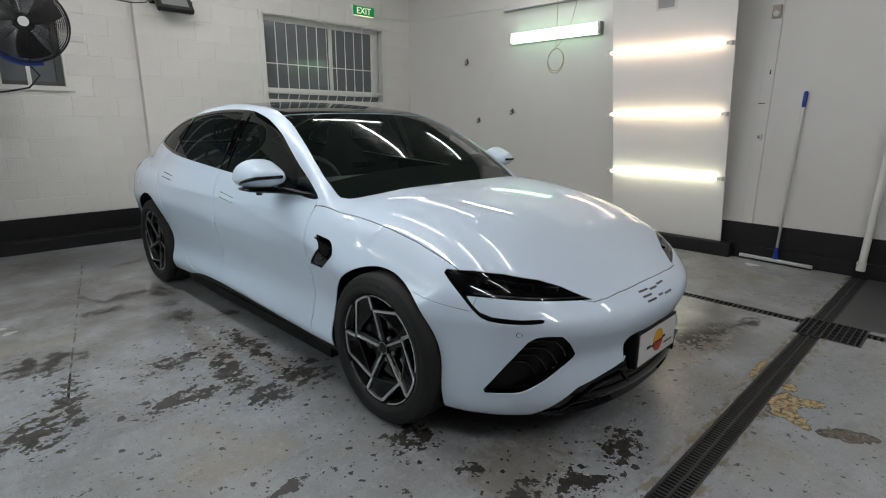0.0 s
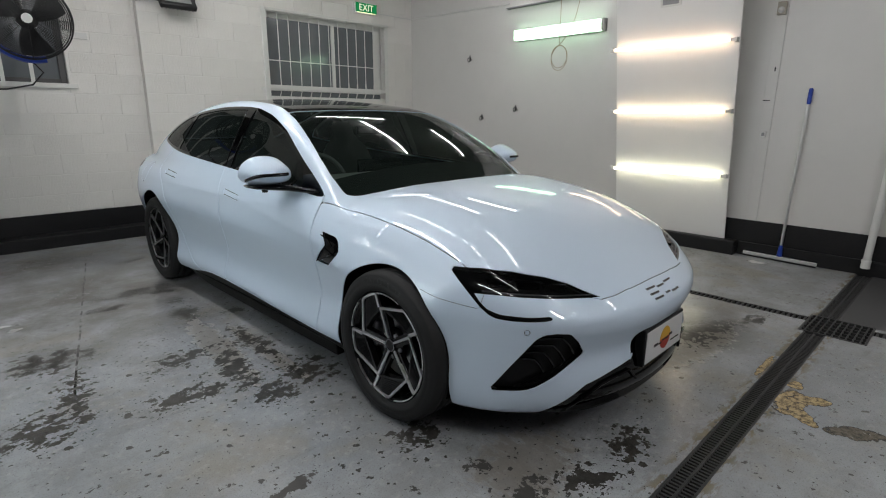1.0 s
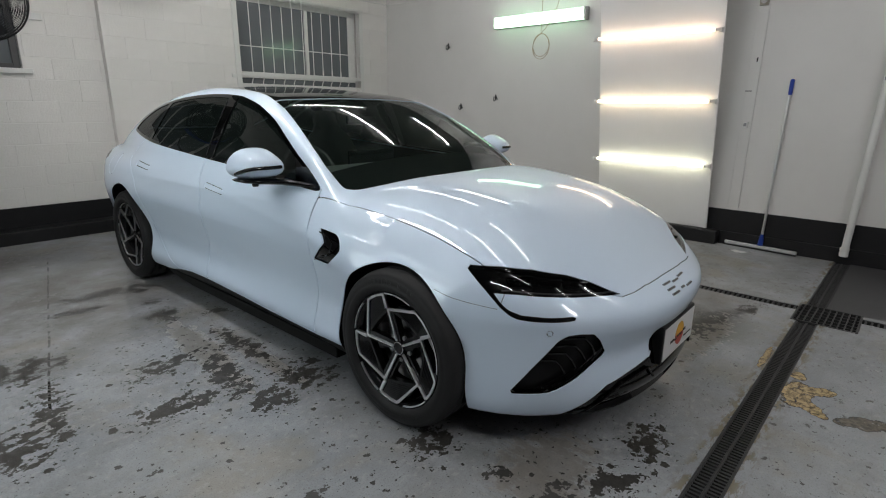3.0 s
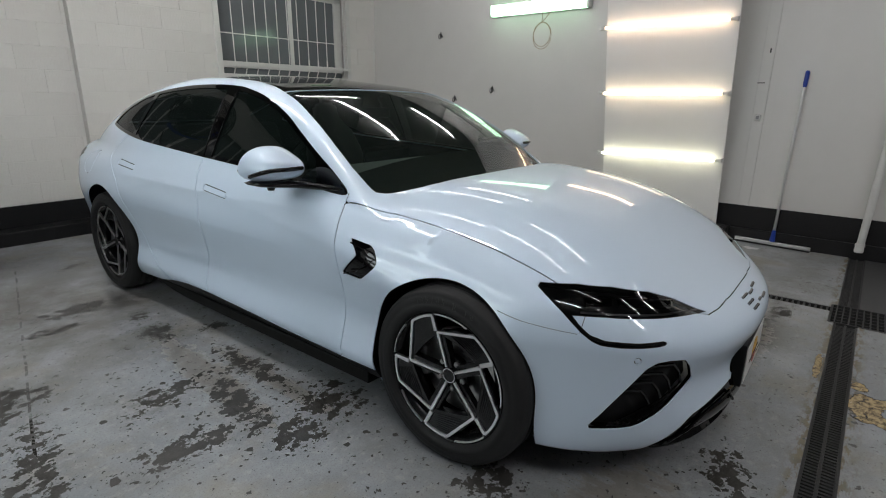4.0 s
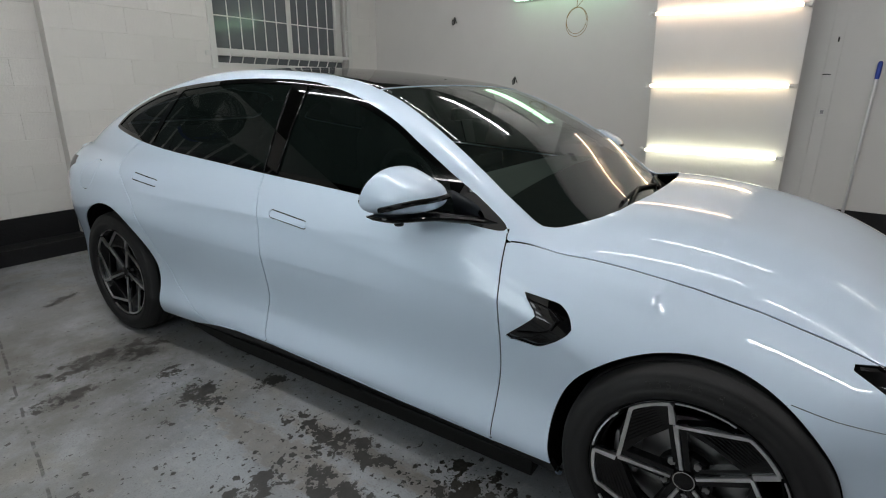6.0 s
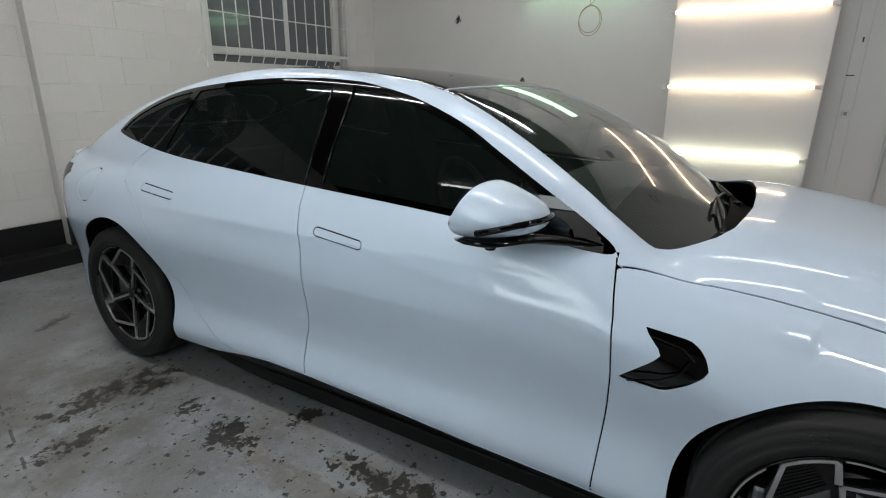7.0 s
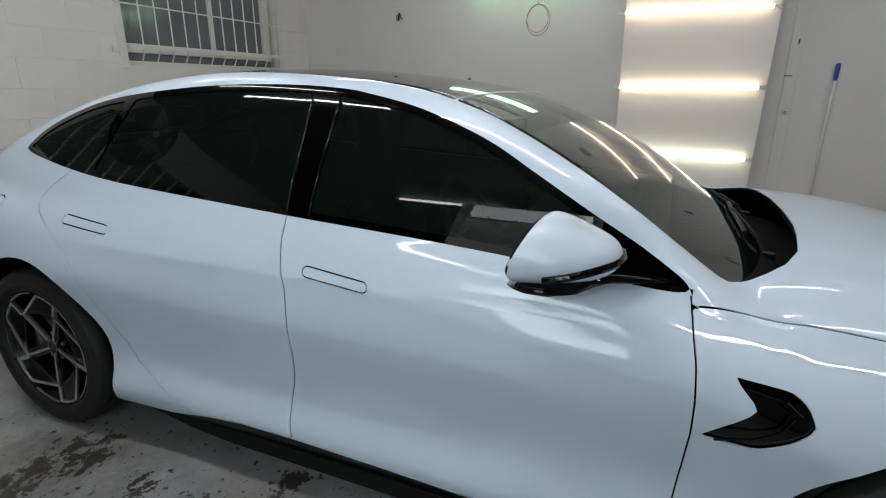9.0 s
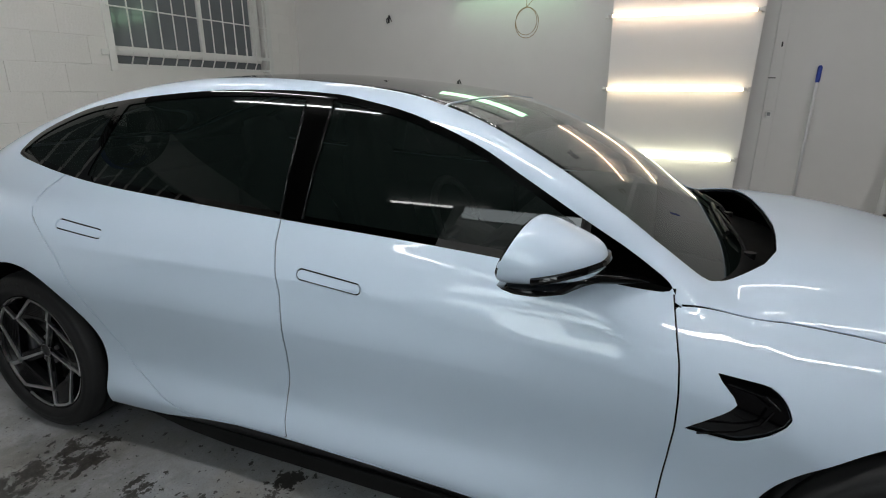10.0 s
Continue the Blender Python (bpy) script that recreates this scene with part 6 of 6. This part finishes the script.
# lamp insides: light bar along the lower edge, projector boxes, slats
for s in (-1, 1):
    lamp = [o for o in car.children if o.name.startswith("headlight")][0 if s < 0 else 1]
    low = [(-0.30, 0.6455), (-0.24, 0.650), (-0.06, 0.664), (0.065, 0.674), (0.20, 0.682), (0.34, 0.686)]
    pts = [sided(corner_point(u * 0.7071, z, 0.012), s) for u, z in low]
    part("light_bar", add_tube(bmesh.new(), pts, 0.0035, 6), simple("clear_light_bar", (0.45, 0.45, 0.46), 0.3, metal=0.5), lamp, "silvery light bar")
    for u, z in ((0.24, 0.714), (0.08, 0.704), (-0.07, 0.686)):
        c = corner_point(u * 0.7071, z - 0.010, 0.048)
        bm = bmesh.new()
        add_box(bm, (-0.045, -0.012, -0.014), (0.045, 0.03, 0.014), 0.006, Matrix.Translation(sided(c, s)) @ Matrix.Rotation(radians(45 * s), 4, "Z"))
        part("projector", bm, M_GLOSS, lamp, "dark projector lens")
        bm = bmesh.new()
        add_box(bm, (-0.05, -0.004, -0.002), (0.05, 0.01, 0.002), 0.0, Matrix.Translation(sided(c + Vector((0.004, -0.004, 0.017)), s)) @ Matrix.Rotation(radians(45 * s), 4, "Z"))
        part("lamp_fin", bm, M_RIM, lamp)
    vent = [o for o in car.children if o.name.startswith("intake")][0 if s < 0 else 1]
    for k in (0.90, 0.78, 0.66, 0.54):
        anchor = (0.27, 0.295)
        line = [(anchor[0] * 0.7071 + (u - anchor[0] * 0.7071) * k, anchor[1] + (z - anchor[1]) * k) for u, z in INTAKE[3:12]]
        part("rib", add_tube(bmesh.new(), [sided(corner_point(u, z, 0.030 - 0.012 * k), s) for u, z in line], 0.0055, 5), M_GLOSS, vent)
    fin = [o for o in car.children if o.name.startswith("fender_vent")][0 if s < 0 else 1]
    part("vent_ridge", add_tube(bmesh.new(), [(s * 0.915, 0.52, 0.640), (s * 0.921, 0.445, 0.665), (s * 0.922, 0.40, 0.695), (s * 0.921, 0.38, 0.735)], 0.003, 5), M_GLOSS, fin)
    part("vent_ridge", add_tube(bmesh.new(), [(s * 0.912, 0.475, 0.778), (s * 0.918, 0.40, 0.765), (s * 0.921, 0.37, 0.74)], 0.003, 5), M_GLOSS, fin)

# lower lip of the nose
lip = bmesh.new()
rows = []
for i in range(41):
    x = -0.60 + 1.20 * i / 40
    fall = 1 - (abs(x) / 0.60) ** 6
    y = surf_y(abs(x), 0.215) + 0.045 - 0.02 * (abs(x) / 0.60) ** 2
    rows.append([lip.verts.new(p) for p in ((x, y - 0.010 * fall, 0.182 - 0.022 * fall), (x, y - 0.016 * fall, 0.184 - 0.014 * fall), (x, y - 0.002, 0.192), (x, y + 0.08, 0.200), (x, y + 0.10, 0.182 - 0.02 * fall))])
for p, q in zip(rows, rows[1:]):
    for j in range(5):
        lip.faces.new((p[j], p[(j + 1) % 5], q[(j + 1) % 5], q[j]))
lip.faces.new(rows[0]), lip.faces.new(rows[-1][::-1])
bmesh.ops.recalc_face_normals(lip, faces=lip.faces)
part("front_lip", lip, M_GLOSS, car, "gloss black front lip", smooth=False)
for s in (-1, 1):
    pts = [(s * x, surf_y(x, z) + 0.004, z) for x, z in ((0.535, 0.184), (0.50, 0.238), (0.423, 0.286), (0.34, 0.302), (0.267, 0.310), (0.224, 0.260))]
    part("grille_fin", add_tube(bmesh.new(), pts, 0.006, 6), M_GLOSS, car, "gloss black grille blade")

# plate on its black holder, with a plain sun mark and bars for its script
plate_y = surf_y(0.0, 0.39) - 0.018
holder = box((-0.20, plate_y + 0.001, 0.300), (0.20, plate_y + 0.05, 0.468), 0.006)
part("plate_holder", holder, M_SATIN, car)
plate = part("number_plate", box((-0.187, plate_y - 0.003, 0.312), (0.187, plate_y, 0.456), 0.001), simple("white_plate", (0.72, 0.72, 0.72), 0.35, vary=0.02), car, "white dealer plate with a red and yellow sun")
disc = lambda r, z0, z1: [(r * math.sin(radians(a)), r * math.cos(radians(a))) for a in range(0, 360, 10) if z0 <= r * math.cos(radians(a)) <= z1]
for name, mat, lo, hi in (("sun_top", simple("sun_yellow", (0.75, 0.42, 0.02), 0.4), -0.002, 1), ("sun_low", simple("sun_red", (0.45, 0.035, 0.02), 0.4), -1, 0.002)):
    pts = disc(0.052, lo, hi)
    pts = sorted(pts, key=lambda p: math.atan2(p[1] - (0.02 if lo > -0.5 else -0.02), p[0]))
    part(name, prism([(p[0] - 0.0, 0.385 + p[1]) for p in pts], "y", plate_y - 0.0045, plate_y - 0.0031), mat, plate)
ink = simple("black_ink", (0.01, 0.01, 0.01), 0.5)
for x0, x1, z, h in ((-0.115, -0.075, 0.376, 0.012), (-0.068, -0.040, 0.372, 0.008), (-0.034, 0.0, 0.380, 0.008), (0.006, 0.034, 0.378, 0.008), (0.040, 0.072, 0.386, 0.012), (0.062, 0.150, 0.352, 0.006)):
    part("script_bar", box((x0, plate_y - 0.006, z - h / 2), (x1, plate_y - 0.0047, z + h / 2)), ink, plate)

# dark chrome mark on the nose: plain bars
M_BADGE = simple("dark_chrome", (0.22, 0.22, 0.23), 0.12, metal=1.0, vary=0.05)
badge = new("nose_badge")
badge.parent = car
badge["label"] = "dark chrome nose badge"
for cx, marks in ((-0.088, ((0.016, 0.034, 0.006), (0.0, 0.034, 0.0), (-0.016, 0.034, 0.006))), (0.0, ((0.012, 0.030, 0.0), (-0.012, 0.016, 0.010))), (0.088, ((0.016, 0.032, -0.004), (-0.016, 0.032, -0.004)))):
    for dz, w, dx in marks:
        z = 0.604 + dz
        pts = [(cx + dx + w * t, surf_y(abs(cx + dx + w * t), z) - 0.002, z) for t in (-1, -0.5, 0, 0.5, 1)]
        part("badge_bar", add_tube(bmesh.new(), pts, 0.0055, 8), M_BADGE, badge)

# ---- cabin ----
prof = [(0.66, 0.78), (0.62, 0.93), (0.74, 0.985), (0.98, 1.0), (1.10, 0.985), (1.16, 0.94), (1.14, 0.80), (1.02, 0.62), (0.8, 0.6)]
bm = prism(prof, "x", -0.72, 0.72)
bmesh.ops.bevel(bm, geom=list(bm.edges), offset=0.02, segments=2, affect="EDGES")
part("dashboard", bm, M_TRIM, car, "dark grey dashboard")
part("dash_screen", box((-0.19, 1.14, 0.86), (0.19, 1.16, 1.06), 0.006), M_GLOSS, car, "dark centre screen")
wheel_c = Vector((-0.37, 1.30, 0.93))
tilt = Matrix.Translation(wheel_c) @ Matrix.Rotation(radians(-25), 4, "X")
sw = bmesh.new()
add_tube(sw, [tilt @ Vector((0.18 * math.cos(2 * math.pi * k / 40), 0, 0.175 * math.sin(2 * math.pi * k / 40))) for k in range(40)], 0.015, 8, True)
for a in (0, 180, 270):
    add_tube(sw, [wheel_c, tilt @ Vector((0.18 * math.cos(radians(a)), 0, 0.175 * math.sin(radians(a))))], 0.014, 8)
add_rod(sw, wheel_c + Vector((0, -0.16, -0.07)), wheel_c + Vector((0, 0.015, 0.0)), 0.05, 20)
part("steering_wheel", sw, M_TRIM, car, "dark steering wheel")


def front_seat(x):
    ob = new("front_seat")
    ob.parent = car
    ob["label"] = "dark leather front seat"
    cushion = box((x - 0.25, 1.42, 0.42), (x + 0.25, 1.95, 0.60), 0.05)
    part("seat_cushion", cushion, M_SEAT, ob, smooth=True)
    prof = [(-0.22, 0.0), (-0.255, 0.18), (-0.25, 0.42), (-0.19, 0.60), (-0.10, 0.66), (-0.085, 0.80), (0.085, 0.80), (0.10, 0.66), (0.19, 0.60), (0.25, 0.42), (0.255, 0.18), (0.22, 0.0)]
    bm = prism(prof, "y", -0.055, 0.055)
    bmesh.ops.bevel(bm, geom=list(bm.edges), offset=0.025, segments=2, affect="EDGES")
    bmesh.ops.transform(bm, matrix=Matrix.Translation((x, 1.93, 0.52)) @ Matrix.Rotation(radians(-17), 4, "X"), verts=bm.verts)
    part("seat_back", bm, M_SEAT, ob, smooth=True)


front_seat(-0.37), front_seat(0.37)
part("rear_bench", box((-0.62, 2.45, 0.45), (0.62, 2.95, 0.62), 0.05), M_SEAT, car, smooth=True)
bm = box((-0.62, -0.07, 0.0), (0.62, 0.07, 0.58), 0.05, Matrix.Translation((0, 2.95, 0.58)) @ Matrix.Rotation(radians(-24), 4, "X"))
part("rear_backrest", bm, M_SEAT, car, smooth=True)
part("cabin_floor", box((-0.70, 0.7, 0.24), (0.70, 2.95, 0.30)), M_SHELL, car)
part("parcel_shelf", box((-0.58, 3.05, 0.98), (0.58, 3.5, 1.0)), M_TRIM, car)
part("inner_mirror", box((-0.12, 1.235, 1.215), (0.12, 1.262, 1.275), 0.01), M_SATIN, car, "black inner mirror")


# raised size marking round each tyre
def tyre_marking(wheel):
    word, r, step = "235/45 R 19", 0.303, 4.6
    tyre = next(o for o in wheel.children if o.name.startswith("tyre"))
    for i, ch in enumerate(word):
        if ch == " ":
            continue
        a = radians(TYRE_TURN - step * i)
        m = Matrix(((0, 0, 1, 0.1165), (math.sin(a), math.cos(a), 0, r * math.cos(a)), (-math.cos(a), math.sin(a), 0, r * math.sin(a)), (0, 0, 0, 1)))
        text_mesh("raised_letter", ch, 0.032, M_LETTER, tyre, m, 0.0006)


TYRE_TURN = 112
M_LETTER = simple("raised_rubber", (0.024, 0.024, 0.024), 0.6, spec=0.3)
for w in [o for o in car.children if o.name.startswith("wheel") and not o.name.startswith("wheel_")]:
    tyre_marking(w)

# ---- concrete blocks of the north wall, laid in half bond ----
def lay_blocks(wall, face, x0, x1, z_joint, step, hole, z_low):
    shared = {}
    rows = []
    z = z_joint
    while z - step > z_low - step:
        z -= step
    row = 0
    while z < ZC:
        lo, hi = max(z, z_low), min(z + step, ZC)
        if hi - lo > 0.03:
            x = x0 - (0.2 if row % 2 else 0.0) * 1.06
            while x < x1:
                a, b = max(x, x0), min(x + 0.42, x1)
                spans = [(a, b)]
                if lo < hole[3] - 0.01 and hi > hole[2] + 0.01:
                    spans = [(p, q) for p, q in ((a, min(b, hole[0])), (max(a, hole[1]), b)) if q - p > 0.02]
                for p, q in spans:
                    if q - p < 0.02:
                        continue
                    key = (round(q - p, 3), round(hi - lo, 3))
                    if key not in shared:
                        w, h = (q - p) / 2 - 0.0003, (hi - lo) / 2 - 0.0012
                        bm = bmesh.new()
                        front = [bm.verts.new((sx * (w - 0.0014), -0.0045, sz * (h - 0.0035))) for sx, sz in ((-1, -1), (1, -1), (1, 1), (-1, 1))]
                        mid = [bm.verts.new((sx * w, -0.0025, sz * h)) for sx, sz in ((-1, -1), (1, -1), (1, 1), (-1, 1))]
                        back = [bm.verts.new((sx * w, 0.006, sz * h)) for sx, sz in ((-1, -1), (1, -1), (1, 1), (-1, 1))]
                        bm.faces.new(front)
                        for u, v in ((front, mid), (mid, back)):
                            for i in range(4):
                                bm.faces.new((u[i], v[i], v[(i + 1) % 4], u[(i + 1) % 4]))
                        bmesh.ops.recalc_face_normals(bm, faces=bm.faces)
                        me = bpy.data.meshes.new("block")
                        bm.to_mesh(me)
                        bm.free()
                        me.materials.append(M_BLOCK)
                        shared[key] = me
                    ob = new("block", shared[key])
                    ob.parent = wall
                    ob.location = ((p + q) / 2, face + random.uniform(-0.0010, 0.0010), (lo + hi) / 2)
                x += 0.42
        z += step
        row += 1


lay_blocks(NORTH_LEFT, YL + 0.003, 0.12, PIER_X, 1.552, 0.207, (WIN2[0], WIN2[1], WIN2[2], WIN2[3]), 0.33)
lay_blocks(NORTH_RIGHT, YN + 0.003, PIER_X, XE, 1.577, 0.213, (WIN[0] - 0.0, WIN[1] + 0.0, WIN[2], WIN[3]), 0.35)
